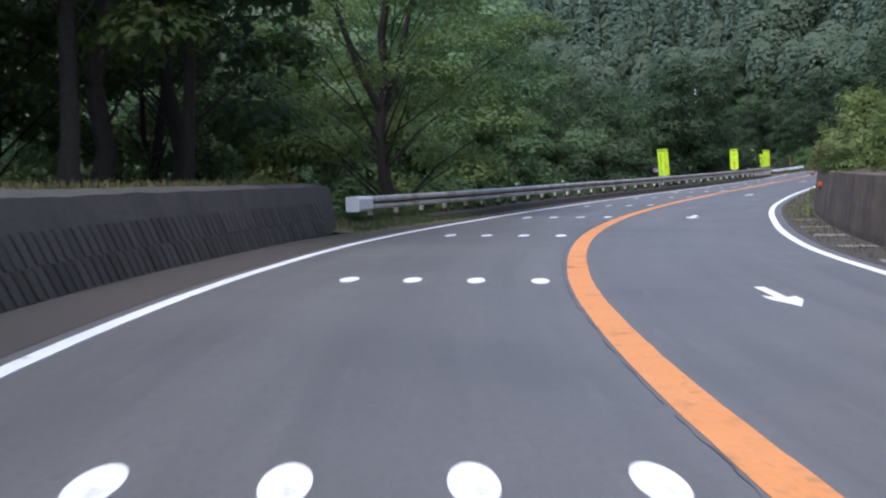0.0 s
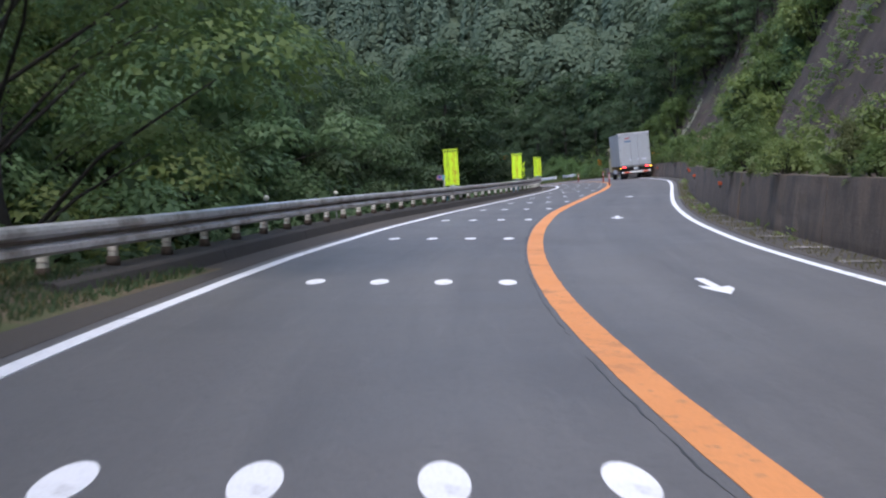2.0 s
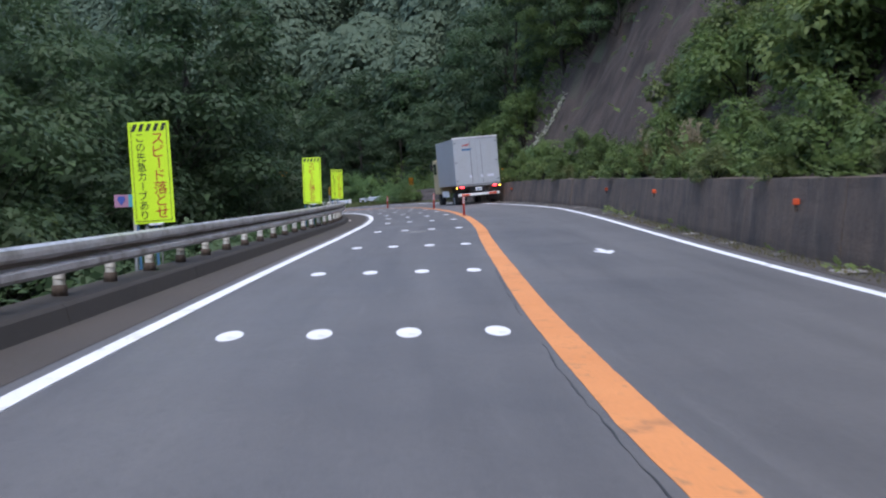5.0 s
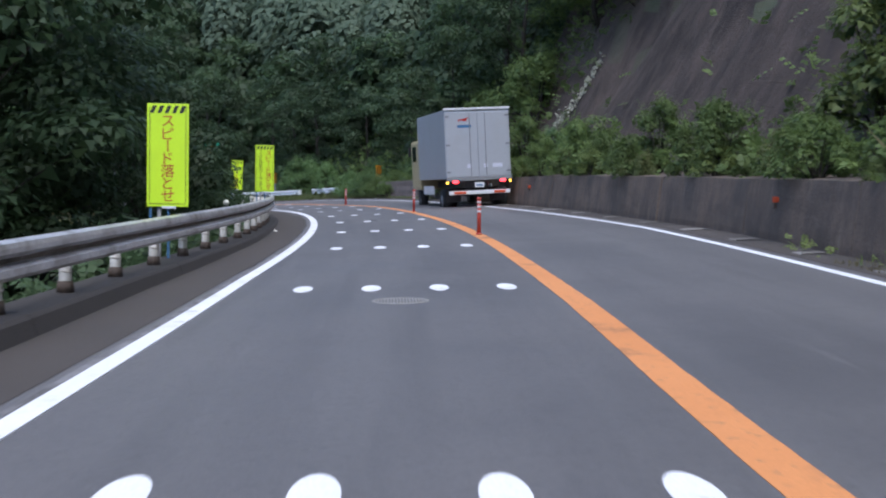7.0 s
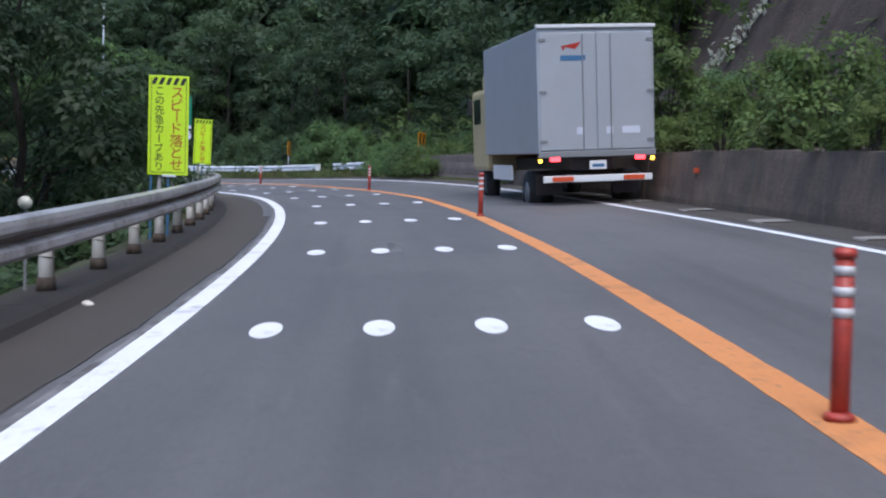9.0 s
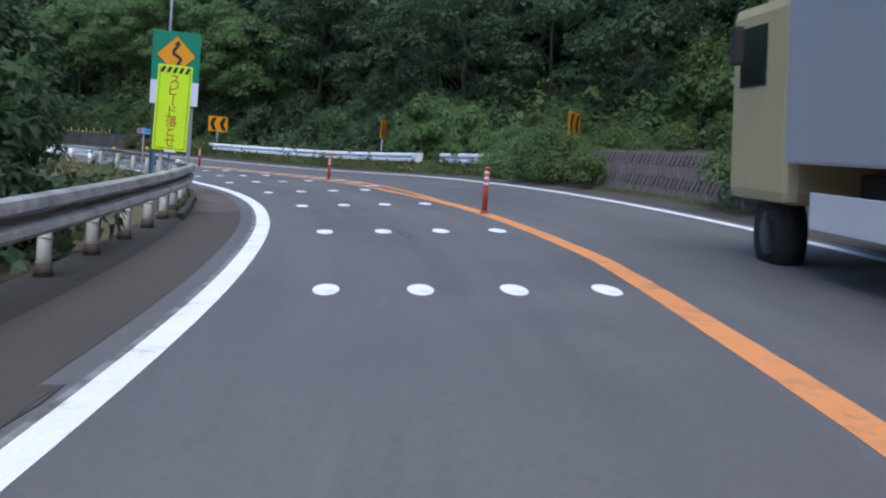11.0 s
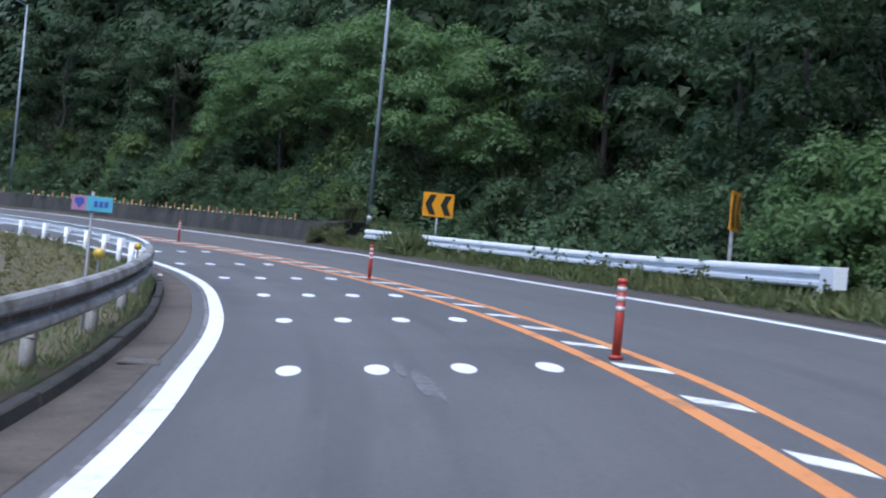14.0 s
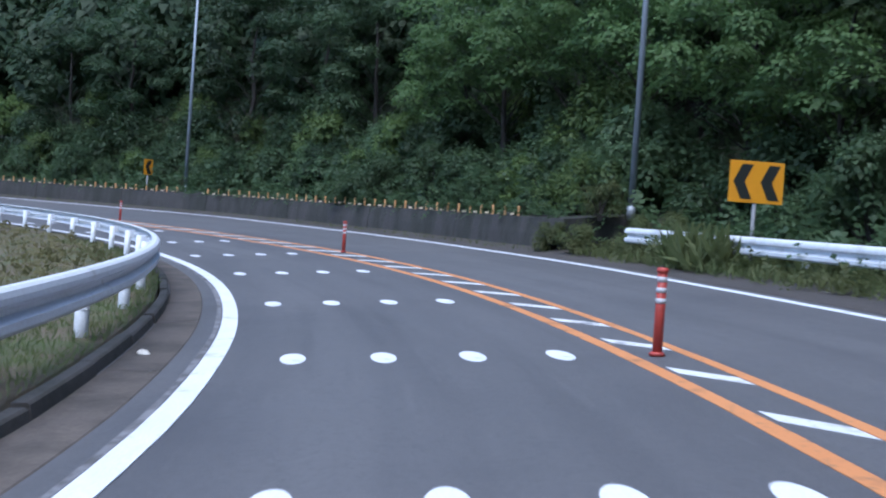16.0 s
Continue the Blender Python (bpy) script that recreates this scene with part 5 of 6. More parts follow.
def tree_meshes(seed, height, width, bare, n_leaf, leaf, thick, clumps=30, lean=0.0, fork=False, clump=0.30, squash=0.62):
    """A trunk with limbs that each carry a rounded clump of leaves."""
    rng = np.random.default_rng(seed)
    v, f = [], []

    def add(path, radii, n):
        a, b = tube(path, radii, n)
        o = len(v)
        v.extend(a)
        f.extend(tuple(o + q for q in face) for face in b)

    ts = np.linspace(0, 1, 9)
    wob = np.cumsum(rng.normal(size=(9, 2)) * 0.014 * height, 0)
    trunk = np.stack([wob[:, 0] + lean * ts * height, wob[:, 1], ts * height * 0.86 - 0.4], 1)
    trunk[0, :2] = 0
    add(trunk, thick * (1.25 - ts) ** 0.9 * np.where(ts == 0, 1.35, 1.0), 9)
    if fork:
        for sx in (-1, 1):
            u = np.linspace(0, 1, 7)[:, None]
            b0 = np.array([np.interp(0.42, ts, trunk[:, q]) for q in range(3)])
            add(b0 + np.array([sx * 2.4, 0.5, 0]) * u ** 0.8 + np.array([0, 0, height * 0.5]) * u, thick * 0.62 * (1.15 - u[:, 0]), 8)
    centres, radii = [], []
    for i in range(clumps):
        t = (i + 0.5) / clumps
        z = height * (bare + (1 - bare) * t ** 0.9)
        girth = width * math.sqrt(max(0.05, 1 - (1.75 * t - 0.72) ** 2)) if t > 0.4 else width * (0.72 + 0.7 * t)
        ang = i * 2.399 + rng.uniform(-0.4, 0.4)
        reach = girth * rng.uniform(0.45, 1.0)
        end = np.array([math.cos(ang) * reach, math.sin(ang) * reach, z]) + np.array([np.interp(t, ts, trunk[:, q]) for q in (0, 1)] + [0])
        at = max(bare * 0.75, min(0.95, (z - 0.45 * reach) / height))
        base = np.array([np.interp(at, ts, trunk[:, q]) for q in range(3)])
        mid = (base + end) / 2 + np.array([0, 0, 0.10 * reach]) + rng.normal(size=3) * 0.05 * reach
        add([base, mid, end], [thick * 0.26 * (1.1 - at), thick * 0.16 * (1.1 - at), thick * 0.05], 5)
        centres.append(end)
        radii.append(width * clump * rng.uniform(0.7, 1.25))
    centres, radii = np.array(centres), np.array(radii)
    k = max(1, n_leaf // len(centres))
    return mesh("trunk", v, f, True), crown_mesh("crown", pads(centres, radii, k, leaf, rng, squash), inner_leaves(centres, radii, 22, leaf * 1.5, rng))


def tree(meshes, leaf_mat, m, label, category="tree", group="", name="tree"):
    top = thing(name, m, label, category, group)
    part("trunk", meshes[0], BARK, top)
    part("crown", meshes[1], leaf_mat, top)
    # second slot: inner leaves, mostly darker green to hold the crown's inner shade
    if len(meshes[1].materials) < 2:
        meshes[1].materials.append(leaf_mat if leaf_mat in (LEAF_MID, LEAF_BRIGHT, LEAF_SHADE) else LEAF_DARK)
    return top


def stand(s, l, turn, size, sink=0.2):
    p = on_ground(s, l)[0]
    return Matrix.Translation((p[0], p[1], p[2] - sink)) @ Matrix.Rotation(turn, 4, "Z") @ Matrix.Scale(size, 4)


FRONT = [tree_meshes(25, 11, 4.8, 0.10, 17000, 0.16, 0.17, 26, clump=0.27), tree_meshes(26, 12.5, 5.2, 0.12, 19000, 0.165, 0.18, 28, clump=0.27), tree_meshes(27, 9.5, 4.8, 0.08, 16000, 0.155, 0.15, 25, clump=0.27)]
BROAD = [tree_meshes(21, 11, 4.8, 0.16, 9000, 0.21, 0.17, 22), tree_meshes(22, 12.5, 5.2, 0.18, 9600, 0.22, 0.18, 24), tree_meshes(23, 9.5, 4.8, 0.12, 8800, 0.20, 0.15, 21)]
NEAR = [tree_meshes(24, 10.5, 4.3, 0.12, 20000, 0.12, 0.16, 30, clump=0.25)]
TALL = [tree_meshes(31, 14, 4.2, 0.34, 6500, 0.22, 0.15, 19), tree_meshes(32, 13, 4.4, 0.20, 7000, 0.22, 0.18, 22, 0.04)]
BANK = [tree_meshes(41, 9.0, 3.7, 0.10, 9500, 0.155, 0.14, 26, clump=0.27), tree_meshes(42, 7.5, 3.5, 0.08, 9000, 0.15, 0.12, 24, clump=0.27)]
BACK = [tree_meshes(43, 9.0, 3.7, 0.12, 3600, 0.26, 0.14, 18), tree_meshes(44, 7.5, 3.5, 0.10, 3600, 0.25, 0.12, 18)]
VINED = [tree_meshes(51, 8.5, 4.4, 0.40, 14000, 0.16, 0.14, 32, clump=0.25), tree_meshes(52, 8.0, 4.4, 0.36, 14000, 0.155, 0.14, 30, clump=0.25)]
random.seed(8)
# the dark wood on the bank above the slanted stones; some trees are unseen, kept to shade it
WOOD = [(19.1, -7.0, 1.0), (20.6, -7.3, 0.95), (22.4, -6.3, 0.8), (23.6, -7.0, 0.9), (26.5, -9.5, 1.0), (25.0, -12.5, 1.0), (17.5, -12.0, 1.05), (12.5, -9.5, 1.0), (6.0, -13.5, 1.05),
        (31.0, -14.0, 1.0), (21.0, -17.0, 1.1), (11.0, -18.0, 1.1), (28.0, -20.0, 1.1), (4.0, -9.0, 1.0), (37.5, -17.0, 1.0), (0.0, -11.0, 1.0), (14.0, -13.5, 0.9), (22.0, -10.5, 0.9), (29.5, -10.5, 0.85), (2.0, -17.0, 1.0), (16.5, -19.5, 1.1), (31.0, -18.5, 1.1)]
for i, (s, l, z) in enumerate(WOOD):
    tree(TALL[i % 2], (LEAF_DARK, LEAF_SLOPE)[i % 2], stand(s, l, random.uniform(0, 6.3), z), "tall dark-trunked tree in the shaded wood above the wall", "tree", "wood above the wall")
# low trees that close the view between the trunks
for i in range(15):
    s, l = 11 + i * 2.0 + random.uniform(-1, 1), -13.5 - 3.5 * (i % 3) + random.uniform(-1, 1)
    tree(BACK[i % 2], (LEAF_SLOPE, LEAF_MID, LEAF_BRIGHT)[i % 3], stand(s, l, random.uniform(0, 6.3), random.uniform(0.5, 0.75)), "low shaded tree deep in the wood above the wall", "tree", "wood above the wall")
tree(tree_meshes(33, 13.5, 5.2, 0.20, 32000, 0.12, 0.20, 40, fork=True, clump=0.36, squash=0.34), LEAF_SLOPE, stand(35.0, -6.1, 0.6, 1.0), "forked broadleaf tree with a dark trunk behind the barrier")
# broadleaf trees that rise from the valley beside the barrier
for i in range(29):
    s = 37 + i * 2.1 + random.uniform(-0.8, 0.8)
    l = -11.8 + (-2.4, 0.6, -0.8)[i % 3] + random.uniform(-0.7, 0.7)
    if s < 42:
        l -= 3
    # shade painted by station: leaf greens get darker farther along the road
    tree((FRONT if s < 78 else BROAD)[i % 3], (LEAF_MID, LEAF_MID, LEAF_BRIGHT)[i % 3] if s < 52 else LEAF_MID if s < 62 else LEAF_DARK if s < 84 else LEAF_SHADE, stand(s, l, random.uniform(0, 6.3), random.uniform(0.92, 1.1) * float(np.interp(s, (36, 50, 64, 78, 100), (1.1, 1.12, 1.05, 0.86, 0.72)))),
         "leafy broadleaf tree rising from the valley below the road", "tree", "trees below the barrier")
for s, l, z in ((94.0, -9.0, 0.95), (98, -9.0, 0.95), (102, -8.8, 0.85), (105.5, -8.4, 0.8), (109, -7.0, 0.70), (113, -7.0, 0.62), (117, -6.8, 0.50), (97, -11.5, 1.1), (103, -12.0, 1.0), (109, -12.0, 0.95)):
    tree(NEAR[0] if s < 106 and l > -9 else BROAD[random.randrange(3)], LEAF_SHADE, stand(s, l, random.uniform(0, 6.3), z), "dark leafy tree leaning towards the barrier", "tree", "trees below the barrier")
# trees on the outer bank of the bend
for i in range(46):
    if i in (21, 22):
        continue
    s = 116 + (i % 23) * 4.6 + random.uniform(-1.5, 1.5)
    l = float(WALL_R(s)) + (6.0 if i < 23 else 11.5) + random.uniform(-0.8, 2.0)
    if 165 < s < 190 and i < 23:
        l += 2.5
    # darker leaf copies carry the wood's deep shade round the bend
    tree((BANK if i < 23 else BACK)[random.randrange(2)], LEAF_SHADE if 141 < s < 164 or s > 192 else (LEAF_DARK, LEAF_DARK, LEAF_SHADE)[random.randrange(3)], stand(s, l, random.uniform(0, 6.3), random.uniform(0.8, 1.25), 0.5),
         "dark broadleaf tree crowding down the steep bank", "tree", "trees on the bank")
for i, (s, l, z) in enumerate(((165.5, 12.2, 0.80), (169.0, 12.4, 0.86), (172.5, 12.0, 0.84), (176.0, 12.4, 0.88), (179.5, 12.4, 0.82), (182.5, 12.8, 0.72))):
    tree(VINED[i % 2], LEAF_VINE, stand(s, l, random.uniform(0, 6.3), z, 0.3), "tree smothered in bright kudzu vines", "tree", "vine-covered trees")


def shrub_mesh(seed, r, h, n, leaf, clumps=13):
    """A shrub of leafy clumps on bare stems, ragged shoots standing out of it."""
    rng = np.random.default_rng(seed)
    w, t = rng.uniform(0, 2 * math.pi, clumps), (np.arange(clumps) + 0.5) / clumps
    rad = r * np.sqrt(1 - 0.9 * t ** 2) * rng.uniform(0.35, 0.95, clumps)
    c = np.stack([rad * np.cos(w), rad * np.sin(w), h * (0.12 + 0.74 * t)], 1)
    rr = r * rng.uniform(0.26, 0.46, clumps)
    v, f = [], []
    for e in c:
        q, g = tube([(0, 0, -0.1), (e[0] * 0.45, e[1] * 0.45, e[2] * 0.6), e], [0.03, 0.02, 0.006], 5)
        o = len(v)
        v.extend(q)
        f.extend(tuple(o + z for z in y) for y in g)
    k = n // 5
    a = rng.integers(0, clumps, k // 8)
    out = unit(c[a] * np.array([1, 1, 0.4]) + np.array([0, 0, 0.9]) + rng.normal(size=(len(a), 3)) * 0.4)
    shoots = sprays(c[a] + out * (rr[a] * 0.6)[:, None], out, 1, 0.34 + 0.1 * r, leaf, rng, 4, 0.3)
    outer = np.concatenate([pads(c, rr, (n - k) // clumps, leaf, rng, 0.8, -0.5), halved(shoots)])
    return mesh("stem", v, f, True), crown_mesh("foliage", outer, inner_leaves(c, rr, 10, leaf * 1.5, rng))


def bush(meshes, leaf_mat, m, label):
    top = thing("bush", m, label, "bush", "bushes on the bank")
    part("stem", meshes[0], BARK, top)
    part("foliage", meshes[1], leaf_mat, top)
    # the shade inside the bush is put into its inner leaves' darker green
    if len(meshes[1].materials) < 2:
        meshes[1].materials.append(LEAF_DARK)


SHRUBS = [shrub_mesh(3, 0.9, 1.3, 3200, 0.085), shrub_mesh(4, 1.2, 1.9, 4000, 0.10, 16), shrub_mesh(5, 1.0, 2.5, 4000, 0.10, 16)]
# bushes beside the block wall, behind the rail and on the ledge over the wall
FINE = [shrub_mesh(13, 0.9, 1.3, 4500, 0.07), shrub_mesh(14, 1.2, 1.7, 5500, 0.08, 16), shrub_mesh(15, 1.0, 2.2, 5500, 0.08, 16)]
SPOTS = [(144.7, 7.75, 0.8, 2), (145.6, 7.9, 0.7, 2), (131.0, 6.3, 0.7, 1), (132.3, 6.35, 0.8, 1), (133.6, 6.4, 0.75, 1), (128.9, 6.0, 0.62, 0), (129.8, 6.1, 0.6, 0), (134.9, 6.5, 0.66, 1), (136.4, 6.7, 0.6, 1), (137.8, 6.9, 0.55, 0), (134.6, 7.6, 0.9, 2), (138.6, 7.6, 0.9, 1), (144.6, 8.2, 1.25, 2), (145.9, 8.5, 1.3, 2), (143.6, 8.7, 1.1, 2), (140.6, 7.6, 1.0, 2), (143.4, 8.3, 0.85, 1), (145.4, 8.4, 0.95, 2), (147.6, 8.8, 0.9, 2),
         (114.2, 8.0, 0.7, 0), (118.8, 7.9, 0.8, 1), (120.4, 6.5, 1.0, 2), (122.2, 6.5, 0.85, 1), (123.4, 6.9, 0.7, 0), (124.8, 7.4, 0.8, 1), (126.6, 7.5, 0.9, 1), (128.4, 7.4, 0.8, 1), (130.0, 7.0, 0.8, 1),
         (150.5, 9.4, 1.2, 1), (154.0, 9.6, 1.2, 2), (157.5, 10.2, 1.1, 1), (167.6, 7.0, 0.55, 0), (168.7, 7.0, 0.6, 0), (164.8, 7.9, 0.55, 1), (166.4, 8.0, 0.5, 1), (168.2, 7.9, 0.5, 1), (170.0, 8.6, 0.9, 1), (172.5, 9.2, 0.9, 1),
         (118.5, 9.6, 1.4, 2), (121.5, 10.2, 1.4, 1), (124.5, 9.4, 1.3, 2), (127.5, 10.0, 1.4, 1), (130.5, 9.4, 1.3, 2), (133.0, 10.4, 1.4, 1), (121.0, -5.0, 0.8, 0), (125.0, -6.5, 1.0, 1), (117.0, -5.2, 0.9, 1), (119.6, -5.3, 1.35, 1), (118.0, -6.2, 1.3, 2), (133.0, -7.5, 0.9, 0), (128.5, -5.4, 0.6, 0), (113.0, -4.6, 0.8, 1), (109.0, -4.5, 0.7, 1), (118.0, -4.7, 1.3, 2), (120.2, -5.2, 1.3, 2), (122.6, -6.0, 1.1, 1), (116.0, -4.3, 1.2, 1)]
random.seed(12)
for k in range(27):
    s = 26 + k * 3.35 + random.uniform(-1, 1)
    if 43 < s < 54:
        continue
    SPOTS.append((s, float(WALL_R(s)) + random.uniform(0.9, 1.9), random.uniform(0.6, 1.1), random.randrange(3)))
for k in range(10):
    s = 175 + k * 3.3
    SPOTS.append((s, float(WALL_R(s)) + random.uniform(1.0, 2.2), random.uniform(0.6, 1.0), random.randrange(3)))
for s, l, z, kind in SPOTS:
    bush((FINE if 119 < s < 174 and l < WALL_R(s) + 2.2 else SHRUBS)[kind % 3], LEAF_VINE if 132 < s < 149 else LEAF_DARK if 149 < s < 160 else LEAF_GRASS if 163 < s < 169 else LEAF_BRIGHT if (s < 52 and random.random() < 0.45) else LEAF_SLOPE if s < 175 and l > 0 else LEAF_DARK, stand(s, l, random.uniform(0, 6.3), z, 0.05),
         "dense leafy bush on the bank beside the road" if l > 0 else "low leafy bush behind the barrier")


SLOPE_CLUMPS = [shrub_mesh(23, 1.3, 1.7, 3200, 0.115, 17), shrub_mesh(24, 1.1, 2.4, 3200, 0.115, 17)]
random.seed(31)
for k in range(74):
    s, e = 27 + k * 1.22 + random.uniform(-0.8, 0.8), random.uniform(2.2, 9.5)
    if (43 < s < 54.5 and e < 9) or (58 < s < 66.5 and 2.6 < e < 7) or (81 < s < 86 and e > 4) or (93.5 < s < 117 and e > 2.6):
        continue
    bush(SLOPE_CLUMPS[k % 2], (LEAF_BRIGHT, LEAF_SLOPE, LEAF_SLOPE)[k % 3] if s < 70 else (LEAF_SLOPE, LEAF_MID)[k % 2], stand(s, float(WALL_R(s)) + e, random.uniform(0, 6.3), random.uniform(0.75, 1.25), 0.35), "bushy clump of vines clinging to the rock slope")
for k in range(16):
    s, e = 68 + k * 1.5 + random.uniform(-0.6, 0.6), random.uniform(2.6, 6.5)
    bush(SLOPE_CLUMPS[k % 2], (LEAF_SLOPE, LEAF_BRIGHT)[k % 2], stand(s, float(WALL_R(s)) + e, random.uniform(0, 6.3), random.uniform(1.1, 1.5), 0.4), "tall bushy clump of shrubs and vines on the rock slope")
# low growth that hangs over the top of the wall
for k in range(44):
    s = 30 + k * 2.05 + random.uniform(-0.9, 0.9)
    bush(SHRUBS[k % 3], (LEAF_SLOPE, LEAF_GRASS, LEAF_SLOPE, LEAF_BRIGHT)[k % 4], stand(s, float(WALL_R(s)) + random.uniform(0.25, 0.8), random.uniform(0, 6.3), random.uniform(0.28, 0.6), 0.12), "small leafy bush hanging over the retaining wall")
# undergrowth that closes the foot of the wooded bank round the bend
random.seed(44)
for k in range(96):
    s, e = 148 + (k % 48) * 1.36 + random.uniform(-0.6, 0.6), (1.9 if k < 48 else 4.6) + random.uniform(-0.7, 1.6)
    if (165.5 < s < 169.5 and e < 3.5) or (153 < s < 163.5 and e < 3.2):
        continue
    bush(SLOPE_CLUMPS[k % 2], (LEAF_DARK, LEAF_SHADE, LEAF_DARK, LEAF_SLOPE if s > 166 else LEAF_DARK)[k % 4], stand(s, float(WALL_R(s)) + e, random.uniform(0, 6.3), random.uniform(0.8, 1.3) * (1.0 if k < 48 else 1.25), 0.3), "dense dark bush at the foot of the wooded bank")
for s, e, z in ((97, 9.5, 0.55), (101, 8.6, 0.6), (104.5, 8.0, 0.62), (108, 7.4, 0.66), (111.5, 7.0, 0.7), (115, 6.8, 0.75), (118, 6.2, 0.8), (121, 6.6, 0.85), (87, 9.5, 0.6), (91, 9.8, 0.6), (76, 9.8, 0.6), (70, 9.5, 0.6), (113, 9.5, 0.9), (106, 10.5, 0.9)):
    tree(BANK[int(s) % 2], (LEAF_MID, LEAF_SLOPE, LEAF_DARK)[int(s) % 3], stand(s, float(WALL_R(s)) + e, random.uniform(0, 6.3), z, 0.5), "broadleaf tree leaning out over the top of the rock face", "tree", "trees over the rock face")


def far_trees(seed, count, kind, place_fn, low, high):
    """Many far trees as one mesh of leaf clumps."""
    rng = np.random.default_rng(seed)
    p, hgt = place_fn(rng, count), rng.uniform(low, high, count)
    n = {"near": 1050, "cone": 950, "far": 330}[kind]
    i = np.repeat(np.arange(count), n)
    t = rng.random(count * n) ** (0.75 if kind != "cone" else 0.6)
    ang = rng.uniform(0, 2 * math.pi, count * n)
    h = hgt[i]
    if kind == "cone":
        t = 1 - t
        rad = h * 0.17 * (1 - t) ** 0.85 * rng.uniform(0.65, 1.0, len(i))
        z = h * (0.10 + 0.9 * t)
    else:
        rad = h * 0.33 * np.sqrt(np.clip(1 - (2 * t - 1) ** 2, 0.02, 1)) * rng.uniform(0.7, 1.08, len(i)) * (1 + 0.25 * np.sin(ang * 3 + i))
        z = h * (0.15 + 0.85 * t)
    q = p[i] + np.stack([rad * np.cos(ang), rad * np.sin(ang), z], 1)
    out = np.stack([np.cos(ang), np.sin(ang), 0 * ang], 1)
    ax = unit(out * 0.6 + np.stack([0 * t, 0 * t, -0.95 + 0.3 * rng.random(len(i))], 1) + rng.normal(size=(len(i), 3)) * 0.22)
    nm = unit(out * 1.0 + np.array([0, 0, 0.65]) + rng.normal(size=(len(i), 3)) * 0.09)
    sz = h * {"near": 0.050, "cone": 0.040, "far": 0.078}[kind] * rng.uniform(0.7, 1.3, len(i))
    # the dense body of each tree behind its outer leaves
    j = rng.integers(0, len(i), count * (150 if kind == "far" else 70))
    core = p[i[j]] + (q[j] - p[i[j]]) * np.array([0.74, 0.74, 0.94])
    body = leaf_tris(core, ax[j], nm[j], sz[j] * (1.5 if kind == "far" else 2.0), 0.5)
    return leaf_mesh("woods", np.concatenate([leaf_tris(q, ax, nm, sz, 0.46), body]), 3)


def strip(s0, s1, l0, l1):
    def f(rng, k):
        s, l = rng.uniform(s0, s1, k), rng.uniform(l0, l1, k)
        return on_ground(s, l) - np.array([0, 0, 0.4])
    return f


def ring(x0, x1, y0, y1):
    def f(rng, k):
        x, y = rng.uniform(x0, x1, k), rng.uniform(y0, y1, k)
        s, l = nearest(x, y)
        ok = (l > 45) | (l < -60)
        x, y = np.where(ok, x, x0 - 30), np.where(ok, y, y1)
        return np.stack([x, y, ground_z(x, y) - 0.5], 1)
    return f


solid("hillside_wood", far_trees(9, 120, "near", strip(84, 138, 22, 38), 7, 12), LEAF_FAR, None, "broadleaf wood high on the hillside, its green paled for haze", "wood", kind="stuff")
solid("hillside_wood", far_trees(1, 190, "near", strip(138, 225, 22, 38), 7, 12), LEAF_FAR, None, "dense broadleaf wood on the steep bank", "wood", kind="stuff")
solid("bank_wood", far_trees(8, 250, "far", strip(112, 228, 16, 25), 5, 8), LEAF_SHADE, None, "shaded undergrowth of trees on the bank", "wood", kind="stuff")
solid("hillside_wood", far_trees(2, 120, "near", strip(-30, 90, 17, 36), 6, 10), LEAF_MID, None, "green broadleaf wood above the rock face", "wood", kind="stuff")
solid("cedar_wood", far_trees(3, 420, "cone", strip(80, 225, 30, 66), 13, 20), LEAF_CONE, None, "cedar plantation high on the hillside, its green paled for haze", "wood", kind="stuff")
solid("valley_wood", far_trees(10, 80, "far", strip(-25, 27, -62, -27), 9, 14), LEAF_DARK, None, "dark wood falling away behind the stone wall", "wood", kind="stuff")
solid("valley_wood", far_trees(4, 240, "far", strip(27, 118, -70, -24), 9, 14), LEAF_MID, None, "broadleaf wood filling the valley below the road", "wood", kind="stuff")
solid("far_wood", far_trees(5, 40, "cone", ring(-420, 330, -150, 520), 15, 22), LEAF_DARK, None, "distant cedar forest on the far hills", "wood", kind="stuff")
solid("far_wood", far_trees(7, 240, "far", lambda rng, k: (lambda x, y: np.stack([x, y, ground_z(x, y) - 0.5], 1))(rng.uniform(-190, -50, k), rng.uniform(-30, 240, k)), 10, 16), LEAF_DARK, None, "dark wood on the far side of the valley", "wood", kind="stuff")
solid("inner_wood", far_trees(6, 110, "far", strip(150, 215, -60, -34), 7, 11), LEAF_SHADE, None, "dark wood inside the bend", "wood", kind="stuff")


def cover(seed, count, s0, s1, l_of, high, leaf, keep=None, length=0.5, pairs=4, n=1):
    """Sprays of leaves over the ground between two stations."""
    rng = np.random.default_rng(seed)
    s = rng.uniform(s0, s1, count)
    l = l_of(s, rng.random(count))
    if keep is not None:
        ok = keep(s, l, rng.random(count))
        s, l = s[ok], l[ok]
    p = on_ground(s, l)
    hgt = high * rng.random(len(s)) ** 1.5 * (0.55 + 0.6 * np.abs(np.sin(s * 0.55) * np.cos(l * 0.9 + s * 0.23)))
    p[:, 2] += hgt
    lat = row(LAT, s)
    out = unit(-lat * 0.8 + np.array([0, 0, 0.9]) + rng.normal(size=(len(s), 3)) * 0.3)
    return leaf_mesh("cover", sprays(p, out, n, length, leaf, rng, pairs))


